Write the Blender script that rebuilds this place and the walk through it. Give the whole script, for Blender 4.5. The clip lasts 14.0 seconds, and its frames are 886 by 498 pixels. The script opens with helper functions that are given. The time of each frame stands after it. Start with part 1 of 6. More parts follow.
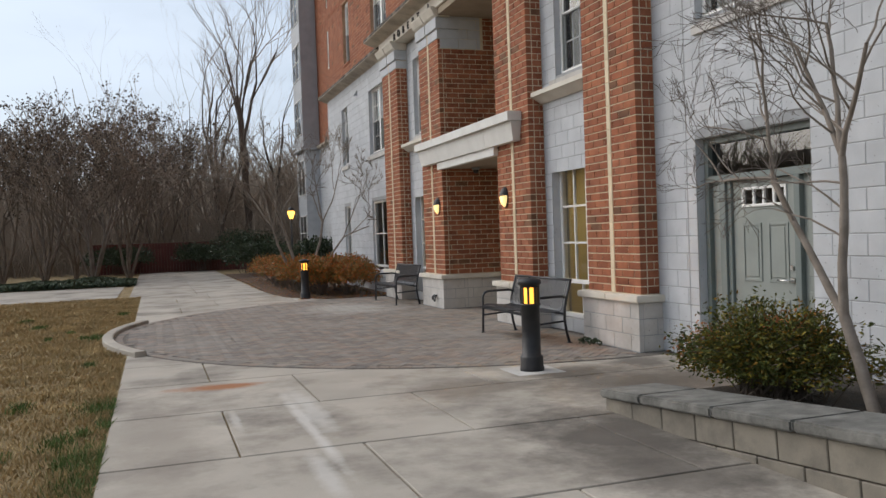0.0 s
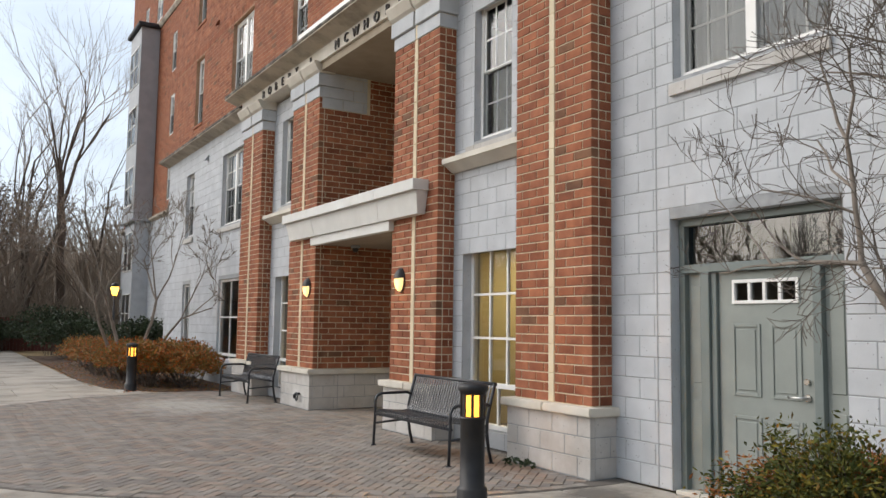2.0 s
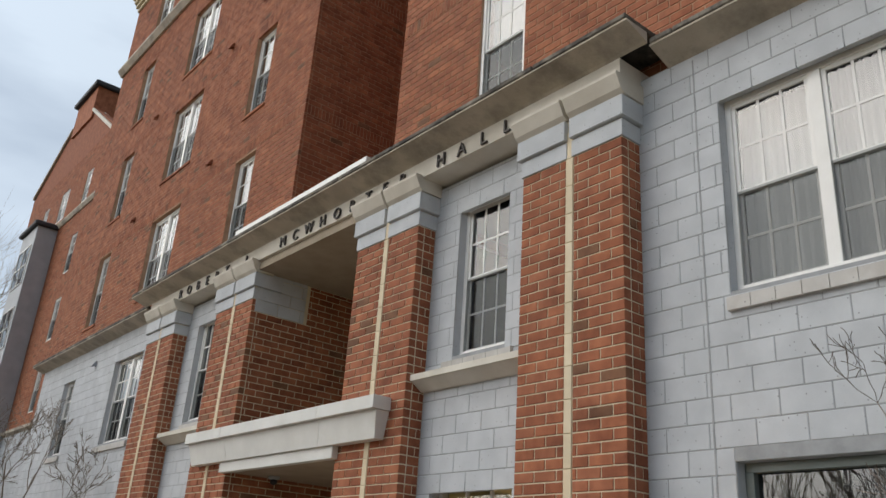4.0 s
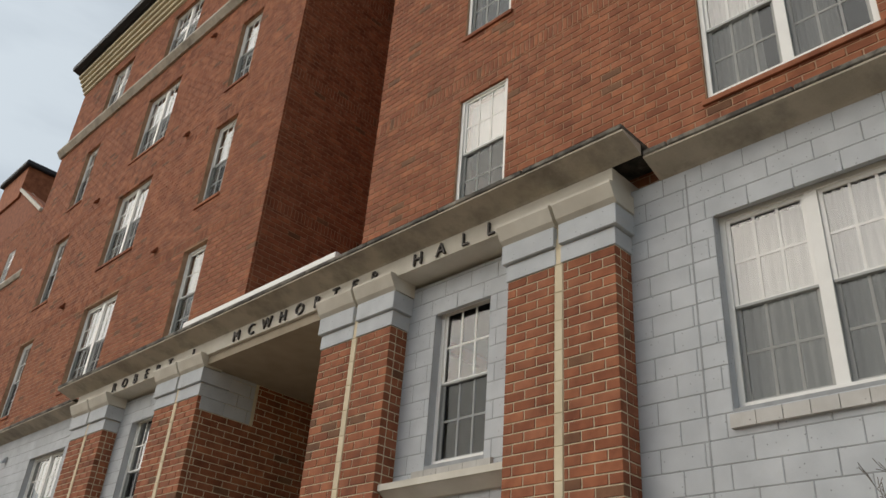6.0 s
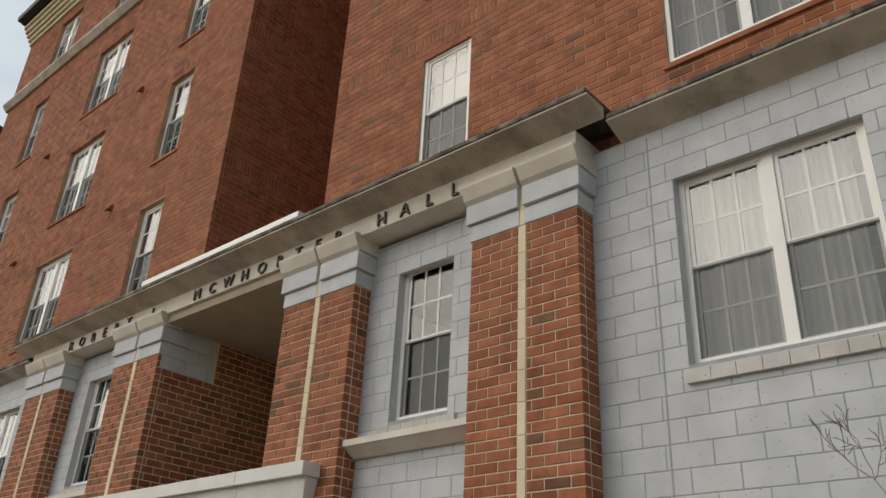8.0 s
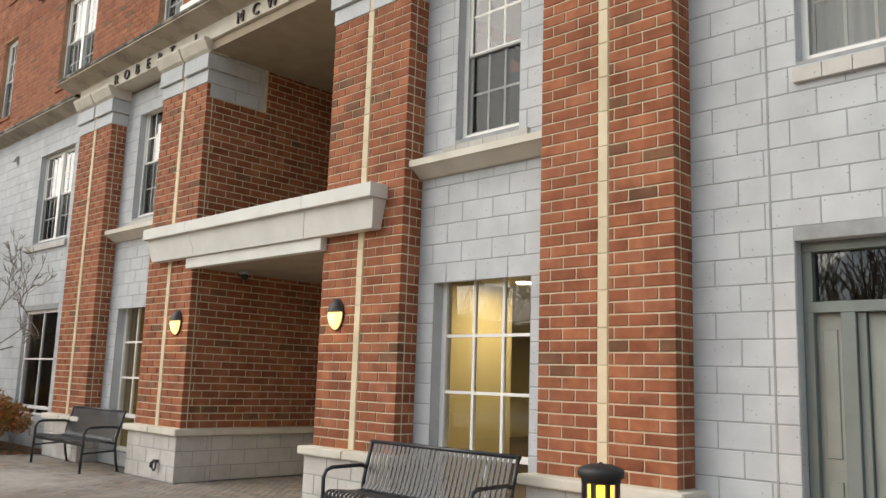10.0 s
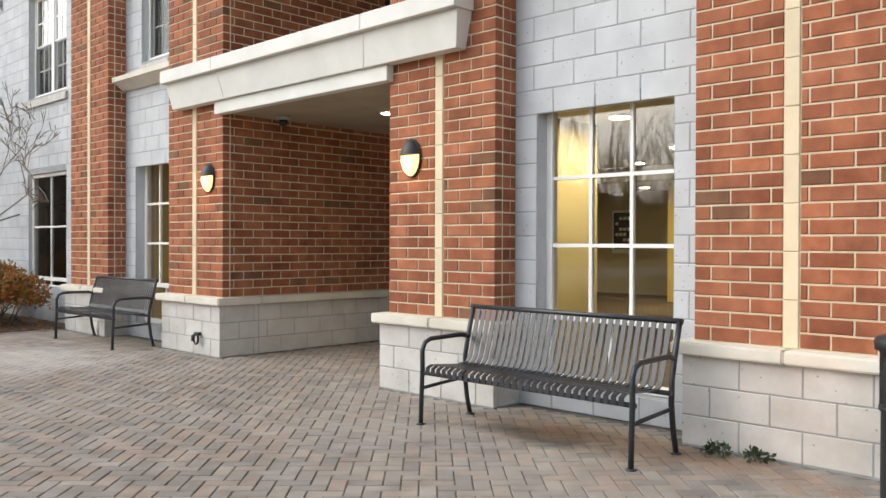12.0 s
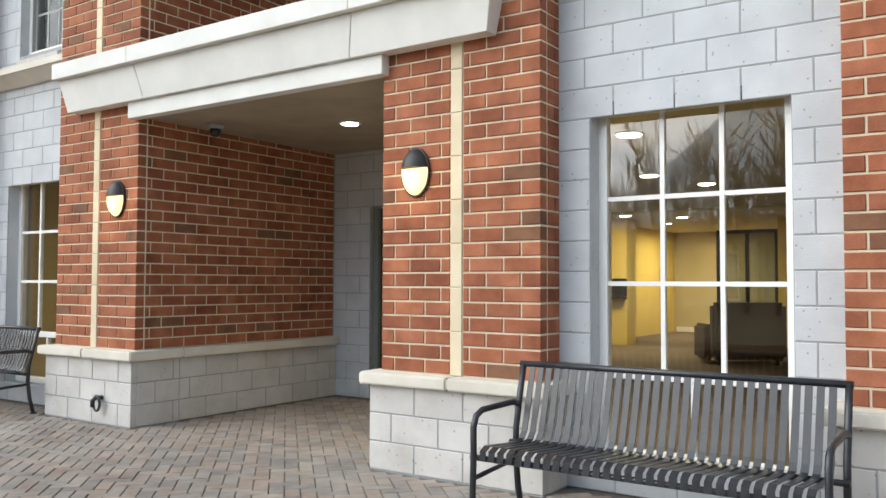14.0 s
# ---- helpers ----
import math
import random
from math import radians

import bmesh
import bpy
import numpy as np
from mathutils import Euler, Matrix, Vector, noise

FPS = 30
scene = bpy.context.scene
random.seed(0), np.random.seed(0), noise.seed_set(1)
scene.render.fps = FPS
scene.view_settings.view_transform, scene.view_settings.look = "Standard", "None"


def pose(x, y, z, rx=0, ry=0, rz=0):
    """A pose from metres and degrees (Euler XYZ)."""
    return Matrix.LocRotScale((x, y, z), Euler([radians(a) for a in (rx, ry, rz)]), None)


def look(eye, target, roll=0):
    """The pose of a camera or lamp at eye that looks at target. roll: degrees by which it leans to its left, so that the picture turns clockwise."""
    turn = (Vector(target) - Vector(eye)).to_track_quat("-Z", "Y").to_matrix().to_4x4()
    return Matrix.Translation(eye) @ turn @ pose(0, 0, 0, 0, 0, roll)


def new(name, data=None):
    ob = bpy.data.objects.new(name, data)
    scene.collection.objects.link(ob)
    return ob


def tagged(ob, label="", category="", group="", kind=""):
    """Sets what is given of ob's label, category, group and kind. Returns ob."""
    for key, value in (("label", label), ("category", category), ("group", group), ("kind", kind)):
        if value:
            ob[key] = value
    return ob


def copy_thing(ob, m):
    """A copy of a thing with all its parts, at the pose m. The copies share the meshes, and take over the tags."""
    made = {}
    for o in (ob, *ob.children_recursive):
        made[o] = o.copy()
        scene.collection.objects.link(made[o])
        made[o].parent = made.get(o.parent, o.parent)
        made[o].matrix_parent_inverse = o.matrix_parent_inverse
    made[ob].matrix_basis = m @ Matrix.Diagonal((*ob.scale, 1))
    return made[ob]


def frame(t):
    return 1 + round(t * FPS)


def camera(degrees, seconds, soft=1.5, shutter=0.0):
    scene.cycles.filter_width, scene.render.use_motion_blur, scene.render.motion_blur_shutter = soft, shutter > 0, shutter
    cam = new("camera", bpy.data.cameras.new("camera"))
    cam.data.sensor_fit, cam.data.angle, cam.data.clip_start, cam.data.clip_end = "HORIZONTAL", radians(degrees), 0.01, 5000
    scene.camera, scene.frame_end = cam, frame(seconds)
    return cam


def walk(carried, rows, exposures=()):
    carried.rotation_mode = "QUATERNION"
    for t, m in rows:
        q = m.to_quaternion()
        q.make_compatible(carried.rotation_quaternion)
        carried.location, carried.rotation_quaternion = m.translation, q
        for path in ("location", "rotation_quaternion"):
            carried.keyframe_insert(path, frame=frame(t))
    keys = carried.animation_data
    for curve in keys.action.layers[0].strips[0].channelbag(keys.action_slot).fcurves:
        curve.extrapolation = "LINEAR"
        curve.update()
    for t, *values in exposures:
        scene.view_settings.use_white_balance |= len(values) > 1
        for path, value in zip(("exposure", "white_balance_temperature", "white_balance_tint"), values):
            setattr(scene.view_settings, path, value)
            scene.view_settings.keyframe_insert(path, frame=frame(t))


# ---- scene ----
cam = camera(56.0, 14.0)
PATH = [
    (0, (0.005, -0.232, 1.547), (0.66, 1.657, 1.511), -2.0),
    (0.5, (0.025, 0.386, 1.522), (0.804, 2.227, 1.482), -1.5),
    (1, (-0.027, 0.993, 1.522), (0.769, 2.828, 1.491), -1.1),
    (1.5, (0.027, 1.609, 1.489), (0.939, 3.389, 1.482), -0.5),
    (2, (0.048, 2.265, 1.501), (1.073, 3.973, 1.683), 0.8),
    (2.5, (0.115, 2.86, 1.482), (1.215, 4.506, 1.76), 2.7),
    (3, (0.107, 3.443, 1.453), (1.27, 5.006, 1.905), 2.9),
    (3.5, (0.203, 3.96, 1.496), (1.352, 5.478, 2.109), 3.4),
    (4, (0.165, 4.358, 1.489), (1.316, 5.808, 2.247), 4.0),
    (4.2, (0.179, 4.513, 1.464), (1.307, 5.931, 2.31), 4.7),
    (6.5, (-0.203, 4.988, 1.552), (1.01, 6.219, 2.558), 4.3),
    (7, (-0.259, 4.987, 1.504), (0.965, 6.192, 2.53), 4.0),
    (7.2, (-0.264, 4.984, 1.489), (0.965, 6.182, 2.515), 3.8),
    (9.3, (-0.16, 5.174, 1.528), (1.267, 6.46, 2.085), 2.0),
    (9.5, (-0.115, 5.25, 1.52), (1.294, 6.577, 2.025), 1.2),
    (10, (-0.079, 5.574, 1.446), (1.332, 6.956, 1.76), 1.9),
    (10.5, (0.009, 5.976, 1.424), (1.455, 7.355, 1.523), -0.4),
    (11, (0.286, 6.413, 1.388), (1.737, 7.789, 1.335), -0.5),
    (11.5, (0.381, 6.814, 1.365), (1.781, 8.241, 1.321), -0.2),
    (12, (0.407, 7.312, 1.359), (1.844, 8.703, 1.345), 0.2),
    (12.5, (0.562, 7.778, 1.379), (2.033, 9.132, 1.437), -0.7),
    (13, (0.666, 8.3, 1.374), (2.184, 9.601, 1.425), -0.7),
    (13.5, (0.796, 8.802, 1.331), (2.389, 10.01, 1.409), 0.4),
    (14, (0.879, 9.302, 1.345), (2.529, 10.43, 1.426), 0.2),
]
walk(cam, [(t, look(eye, target, roll)) for t, eye, target, roll in PATH],
     [(0, 0.33, 6600, 10), (0.5, 0.45, 6700, 10), (1.5, 0.68, 6700, 10), (3, 0.37, 6600, 8), (4.2, 0.22, 6600, 8), (6.5, 0.04, 7100, 8), (9.3, 0.32, 7100, 8), (10, 0.7, 7000, 8), (11.5, 1.08, 6700, 8), (13, 1.1, 6500, 6), (14, 1.12, 6300, 6)])

# ---- light ----
world = bpy.data.worlds.new("sky")
scene.world = world
world.use_nodes = True
wt = world.node_tree
wt.nodes.clear()
w_out = wt.nodes.new("ShaderNodeOutputWorld")
w_bg = wt.nodes.new("ShaderNodeBackground")
w_sky = wt.nodes.new("ShaderNodeTexSky")
w_sky.sky_type = "NISHITA"
w_sky.sun_disc = False
w_sky.sun_elevation = radians(32)
w_sky.sun_rotation = radians(313)
w_sky.dust_density = 2.0
w_co = wt.nodes.new("ShaderNodeTexCoord")
w_map = wt.nodes.new("ShaderNodeMapping")
w_map.inputs["Scale"].default_value = (1.0, 1.0, 3.5)
w_noise = wt.nodes.new("ShaderNodeTexNoise")
w_noise.inputs["Scale"].default_value = 2.2
w_noise.inputs["Detail"].default_value = 6
w_ramp = wt.nodes.new("ShaderNodeMapRange")
w_ramp.inputs["From Min"].default_value = 0.33
w_ramp.inputs["From Max"].default_value = 0.62
w_ramp.inputs["To Min"].default_value = 0.42
w_ramp.inputs["To Max"].default_value = 0.97
w_mix = wt.nodes.new("ShaderNodeMixRGB")
w_mix.inputs["Color2"].default_value = (7.3, 8.4, 9.9, 1)
wt.links.new(w_co.outputs["Generated"], w_map.inputs["Vector"])
wt.links.new(w_map.outputs["Vector"], w_noise.inputs["Vector"])
wt.links.new(w_noise.outputs["Fac"], w_ramp.inputs["Value"])
wt.links.new(w_ramp.outputs["Result"], w_mix.inputs["Fac"])
wt.links.new(w_sky.outputs["Color"], w_mix.inputs["Color1"])
# the evening sky is brighter towards the sun's side
w_dot = wt.nodes.new("ShaderNodeVectorMath")
w_dot.operation = "DOT_PRODUCT"
w_dot.inputs[1].default_value = (-0.6, 0.6, 0.5)
w_fall = wt.nodes.new("ShaderNodeMapRange")
w_fall.inputs["From Min"].default_value = -1.0
w_fall.inputs["From Max"].default_value = 1.0
w_fall.inputs["To Min"].default_value = 0.3
w_fall.inputs["To Max"].default_value = 1.4
w_mul = wt.nodes.new("ShaderNodeMixRGB")
w_mul.blend_type = "MULTIPLY"
w_mul.inputs["Fac"].default_value = 1.0
wt.links.new(w_co.outputs["Generated"], w_dot.inputs[0])
wt.links.new(w_dot.outputs["Value"], w_fall.inputs["Value"])
wt.links.new(w_mix.outputs["Color"], w_mul.inputs["Color1"])
wt.links.new(w_fall.outputs["Result"], w_mul.inputs["Color2"])
wt.links.new(w_mul.outputs["Color"], w_bg.inputs["Color"])
w_bg.inputs["Strength"].default_value = 0.068
wt.links.new(w_bg.outputs["Background"], w_out.inputs["Surface"])

sun = new("sun", bpy.data.lights.new("sun", "SUN"))
sun.data.energy = 1.5
sun.data.angle = radians(66)
sun.data.color = (1.0, 0.93, 0.86)
sun.matrix_world = look((-18, 17, 15.5), (0, 0, 0))


# ---- materials ----
def material(name, c1, c2, scale=6.0, rough=0.8, fine=60.0, bump=0.3, metal=0.0, spread=0.0, hues=None,
             island=False, stain=None, stain_scale=0.8, stain_amount=0.5, spec=0.5, pits=0.0, dist=0.004):
    """Two tones mixed by coarse and fine noise, spread piece by piece, with stains and relief."""
    m = bpy.data.materials.new(name)
    m.use_nodes = True
    t = m.node_tree
    b = t.nodes["Principled BSDF"]
    geo = t.nodes.new("ShaderNodeNewGeometry")
    n1 = t.nodes.new("ShaderNodeTexNoise")
    n1.inputs["Scale"].default_value = scale
    n1.inputs["Detail"].default_value = 5
    n2 = t.nodes.new("ShaderNodeTexNoise")
    n2.inputs["Scale"].default_value = fine
    n2.inputs["Detail"].default_value = 3
    for n in (n1, n2):
        t.links.new(geo.outputs["Position"], n.inputs["Vector"])
    add = t.nodes.new("ShaderNodeMath")
    add.operation = "MULTIPLY_ADD"
    add.inputs[1].default_value = 0.45
    t.links.new(n2.outputs["Fac"], add.inputs[0])
    sc = t.nodes.new("ShaderNodeMapRange")
    sc.inputs["From Min"].default_value = 0.3
    sc.inputs["From Max"].default_value = 0.7
    sc.inputs["To Min"].default_value = -0.2
    sc.inputs["To Max"].default_value = 0.75
    t.links.new(n1.outputs["Fac"], sc.inputs["Value"])
    t.links.new(sc.outputs["Result"], add.inputs[2])
    mix = t.nodes.new("ShaderNodeMixRGB")
    mix.inputs["Color1"].default_value = (*c1, 1)
    mix.inputs["Color2"].default_value = (*c2, 1)
    mix.use_clamp = True
    t.links.new(add.outputs[0], mix.inputs["Fac"])
    col = mix.outputs["Color"]
    if spread or hues:
        if island:
            rnd = geo.outputs["Random Per Island"]
        else:
            rnd = t.nodes.new("ShaderNodeObjectInfo").outputs["Random"]
        if hues:
            ramp = t.nodes.new("ShaderNodeValToRGB")
            ramp.color_ramp.interpolation = "CONSTANT"
            els = ramp.color_ramp.elements
            els[0].position, els[0].color = 0.0, (*hues[0][1], 1)
            els[1].position, els[1].color = hues[1][0], (*hues[1][1], 1)
            for pos, c in hues[2:]:
                els.new(pos).color = (*c, 1)
            t.links.new(rnd, ramp.inputs["Fac"])
            mul = t.nodes.new("ShaderNodeMixRGB")
            mul.blend_type = "MULTIPLY"
            mul.inputs["Fac"].default_value = 1
            t.links.new(col, mul.inputs["Color1"])
            t.links.new(ramp.outputs["Color"], mul.inputs["Color2"])
            col = mul.outputs["Color"]
        if spread:
            hsv = t.nodes.new("ShaderNodeHueSaturation")
            mr = t.nodes.new("ShaderNodeMapRange")
            mr.inputs["To Min"].default_value = 1 - spread
            mr.inputs["To Max"].default_value = 1 + spread
            fr = t.nodes.new("ShaderNodeMath")
            fr.operation = "FRACT"
            mu = t.nodes.new("ShaderNodeMath")
            mu.operation = "MULTIPLY"
            mu.inputs[1].default_value = 37.7
            t.links.new(rnd, mu.inputs[0])
            t.links.new(mu.outputs[0], fr.inputs[0])
            t.links.new(fr.outputs[0], mr.inputs["Value"])
            t.links.new(mr.outputs["Result"], hsv.inputs["Value"])
            t.links.new(col, hsv.inputs["Color"])
            col = hsv.outputs["Color"]
    if stain:
        ns = t.nodes.new("ShaderNodeTexNoise")
        ns.inputs["Scale"].default_value = stain_scale
        ns.inputs["Detail"].default_value = 7
        ns.inputs["Roughness"].default_value = 0.65
        t.links.new(geo.outputs["Position"], ns.inputs["Vector"])
        sr = t.nodes.new("ShaderNodeMapRange")
        sr.inputs["From Min"].default_value = 0.47
        sr.inputs["From Max"].default_value = 0.68
        sr.inputs["To Max"].default_value = stain_amount
        t.links.new(ns.outputs["Fac"], sr.inputs["Value"])
        sm = t.nodes.new("ShaderNodeMixRGB")
        sm.inputs["Color2"].default_value = (*stain, 1)
        t.links.new(sr.outputs["Result"], sm.inputs["Fac"])
        t.links.new(col, sm.inputs["Color1"])
        col = sm.outputs["Color"]
    height = n2.outputs["Fac"]
    if pits:
        vo = t.nodes.new("ShaderNodeTexVoronoi")
        vo.inputs["Scale"].default_value = pits
        t.links.new(geo.outputs["Position"], vo.inputs["Vector"])
        pr = t.nodes.new("ShaderNodeMapRange")
        pr.inputs["From Min"].default_value = 0.04
        pr.inputs["From Max"].default_value = 0.13
        t.links.new(vo.outputs["Distance"], pr.inputs["Value"])
        pn = t.nodes.new("ShaderNodeMath")
        pn.operation = "MULTIPLY_ADD"
        pn.inputs[1].default_value = 0.55
        pn.inputs[2].default_value = 0.45
        t.links.new(pr.outputs["Result"], pn.inputs[0])
        pm = t.nodes.new("ShaderNodeMixRGB")
        pm.blend_type = "MULTIPLY"
        pm.inputs["Fac"].default_value = 1
        t.links.new(col, pm.inputs["Color1"])
        t.links.new(pn.outputs[0], pm.inputs["Color2"])
        col = pm.outputs["Color"]
    t.links.new(col, b.inputs["Base Color"])
    b.inputs["Metallic"].default_value = metal
    b.inputs["Specular IOR Level"].default_value = spec
    rr = t.nodes.new("ShaderNodeMapRange")
    rr.inputs["To Min"].default_value = max(0.05, rough - 0.1)
    rr.inputs["To Max"].default_value = min(1.0, rough + 0.1)
    t.links.new(n1.outputs["Fac"], rr.inputs["Value"])
    t.links.new(rr.outputs["Result"], b.inputs["Roughness"])
    if bump:
        bp = t.nodes.new("ShaderNodeBump")
        bp.inputs["Strength"].default_value = bump
        bp.inputs["Distance"].default_value = dist
        t.links.new(height, bp.inputs["Height"])
        t.links.new(bp.outputs["Normal"], b.inputs["Normal"])
    return m


def glow(name, color, strength):
    m = bpy.data.materials.new(name)
    m.use_nodes = True
    b = m.node_tree.nodes["Principled BSDF"]
    b.inputs["Base Color"].default_value = (*color, 1)
    b.inputs["Emission Color"].default_value = (*color, 1)
    b.inputs["Emission Strength"].default_value = strength
    return m


def pane_quad(bm, u0, u1, y, z0, z1, m):
    """One sheet of thin glass, facing out."""
    bm.faces.new([bm.verts.new(m @ Vector((u, y, z))) for u, z in ((u0, z0), (u1, z0), (u1, z1), (u0, z1))])


def glass_material(name, tint, rough=0.0, ior=2.0):
    """Thin clear pane: straight through, with a mirror share by the Fresnel term."""
    m = bpy.data.materials.new(name)
    m.use_nodes = True
    t = m.node_tree
    t.nodes.clear()
    o = t.nodes.new("ShaderNodeOutputMaterial")
    tr = t.nodes.new("ShaderNodeBsdfTransparent")
    tr.inputs["Color"].default_value = (*tint, 1)
    gl = t.nodes.new("ShaderNodeBsdfGlossy")
    gl.inputs["Roughness"].default_value = rough
    fr = t.nodes.new("ShaderNodeFresnel")
    fr.inputs["IOR"].default_value = ior
    mx = t.nodes.new("ShaderNodeMixShader")
    t.links.new(fr.outputs[0], mx.inputs["Fac"])
    t.links.new(tr.outputs[0], mx.inputs[1])
    t.links.new(gl.outputs[0], mx.inputs[2])
    t.links.new(mx.outputs[0], o.inputs["Surface"])
    return m


BRICK_HUES = [(0, (1, 1, 1)), (0.3, (0.92, 0.86, 0.82)), (0.55, (1.08, 1.06, 1.0)), (0.8, (0.84, 0.78, 0.76)), (0.96, (0.6, 0.78, 0.82))]
brick_mat = material("brick_red", (0.215, 0.074, 0.039), (0.40, 0.155, 0.084), 5, 0.85, 90, 0.5, spread=0.1, hues=BRICK_HUES, spec=0.25)
brick_far_mat = material("brick_red_joined", (0.215, 0.074, 0.039), (0.40, 0.155, 0.084), 5, 0.85, 90, 0.4, spread=0.1, hues=BRICK_HUES, island=True, spec=0.25)
mortar_mat = material("mortar", (0.60, 0.52, 0.37), (0.72, 0.64, 0.48), 8, 0.95, 120, 0.4, spec=0.2)
mortar_upper_mat = material("mortar_upper", (0.36, 0.21, 0.13), (0.50, 0.33, 0.22), 8, 0.95, 120, 0.4, spec=0.2)
block_mat = material("concrete_block_grey", (0.47, 0.49, 0.51), (0.58, 0.60, 0.62), 3, 0.85, 140, 0.4, spread=0.035, pits=16, spec=0.3)
block_far_mat = material("concrete_block_joined", (0.47, 0.49, 0.51), (0.58, 0.60, 0.62), 3, 0.85, 140, 0.4, spread=0.035, pits=16, island=True, spec=0.3)
block_joint_mat = material("block_joint", (0.28, 0.29, 0.295), (0.38, 0.39, 0.40), 8, 0.95, 120, 0.3)
base_block_mat = material("base_block_pale", (0.50, 0.48, 0.45), (0.62, 0.60, 0.57), 3, 0.88, 140, 0.4, spread=0.04, pits=14, stain=(0.28, 0.24, 0.2), stain_scale=1.4, stain_amount=0.4, spec=0.3)
cast_mat = material("cast_stone_cream", (0.60, 0.56, 0.48), (0.72, 0.68, 0.60), 2.5, 0.8, 90, 0.2, stain=(0.42, 0.37, 0.30), stain_scale=1.1, stain_amount=0.3, spec=0.3)
canopy_mat = material("cast_stone_white", (0.66, 0.655, 0.62), (0.76, 0.755, 0.72), 2.5, 0.75, 90, 0.15, stain=(0.58, 0.56, 0.51), stain_scale=1.6, stain_amount=0.3, spec=0.3)
stripe_mat = material("cast_strip_cream", (0.62, 0.52, 0.36), (0.72, 0.62, 0.45), 4, 0.8, 90, 0.2, spread=0.06, spec=0.3)
cornice_mat = material("cornice_weathered", (0.40, 0.35, 0.28), (0.54, 0.48, 0.39), 2.5, 0.85, 60, 0.3, stain=(0.10, 0.09, 0.08), stain_scale=1.8, stain_amount=0.55)
coping_black_mat = material("cornice_lichen_edge", (0.022, 0.021, 0.02), (0.12, 0.105, 0.085), 5, 0.9, 40, 0.5, stain=(0.45, 0.41, 0.34), stain_scale=2.6, stain_amount=0.6)
white_mat = material("window_vinyl_white", (0.80, 0.79, 0.76), (0.87, 0.86, 0.83), 4, 0.45, 60, 0.05)
frame_green_mat = material("painted_frame_grey_green", (0.15, 0.18, 0.17), (0.19, 0.22, 0.21), 4, 0.5, 80, 0.08)
door_mat = material("painted_door_grey_green", (0.23, 0.255, 0.235), (0.29, 0.315, 0.29), 3, 0.55, 90, 0.08, stain=(0.33, 0.34, 0.31), stain_scale=4, stain_amount=0.3)
glass_mat = glass_material("pane_glass", (0.93, 0.95, 0.94))
glass_dark_mat = glass_material("pane_glass_tinted", (0.4, 0.44, 0.44))
glass_upper_mat = glass_material("pane_glass_upper", (0.9, 0.92, 0.92), ior=2.6)
black_metal_mat = material("black_powder_coat", (0.009, 0.0105, 0.014), (0.024, 0.027, 0.034), 12, 0.34, 150, 0.15, spec=0.6)
bollard_mat = material("bollard_black_paint", (0.009, 0.0095, 0.011), (0.022, 0.022, 0.024), 8, 0.5, 120, 0.2, stain=(0.05, 0.04, 0.034), stain_scale=6, stain_amount=0.3)
letter_mat = material("letter_dark_bronze", (0.03, 0.027, 0.025), (0.06, 0.05, 0.045), 8, 0.5, 90, 0.1, metal=0.4)
steel_mat = material("satin_steel", (0.55, 0.55, 0.54), (0.66, 0.66, 0.65), 12, 0.28, 90, 0.05, metal=1.0)
soffit_mat = material("soffit_stucco", (0.33, 0.27, 0.20), (0.41, 0.34, 0.26), 3, 0.9, 70, 0.3)
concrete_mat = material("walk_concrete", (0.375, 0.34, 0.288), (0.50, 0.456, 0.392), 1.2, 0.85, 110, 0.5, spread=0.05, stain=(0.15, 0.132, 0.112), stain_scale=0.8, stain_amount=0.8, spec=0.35)


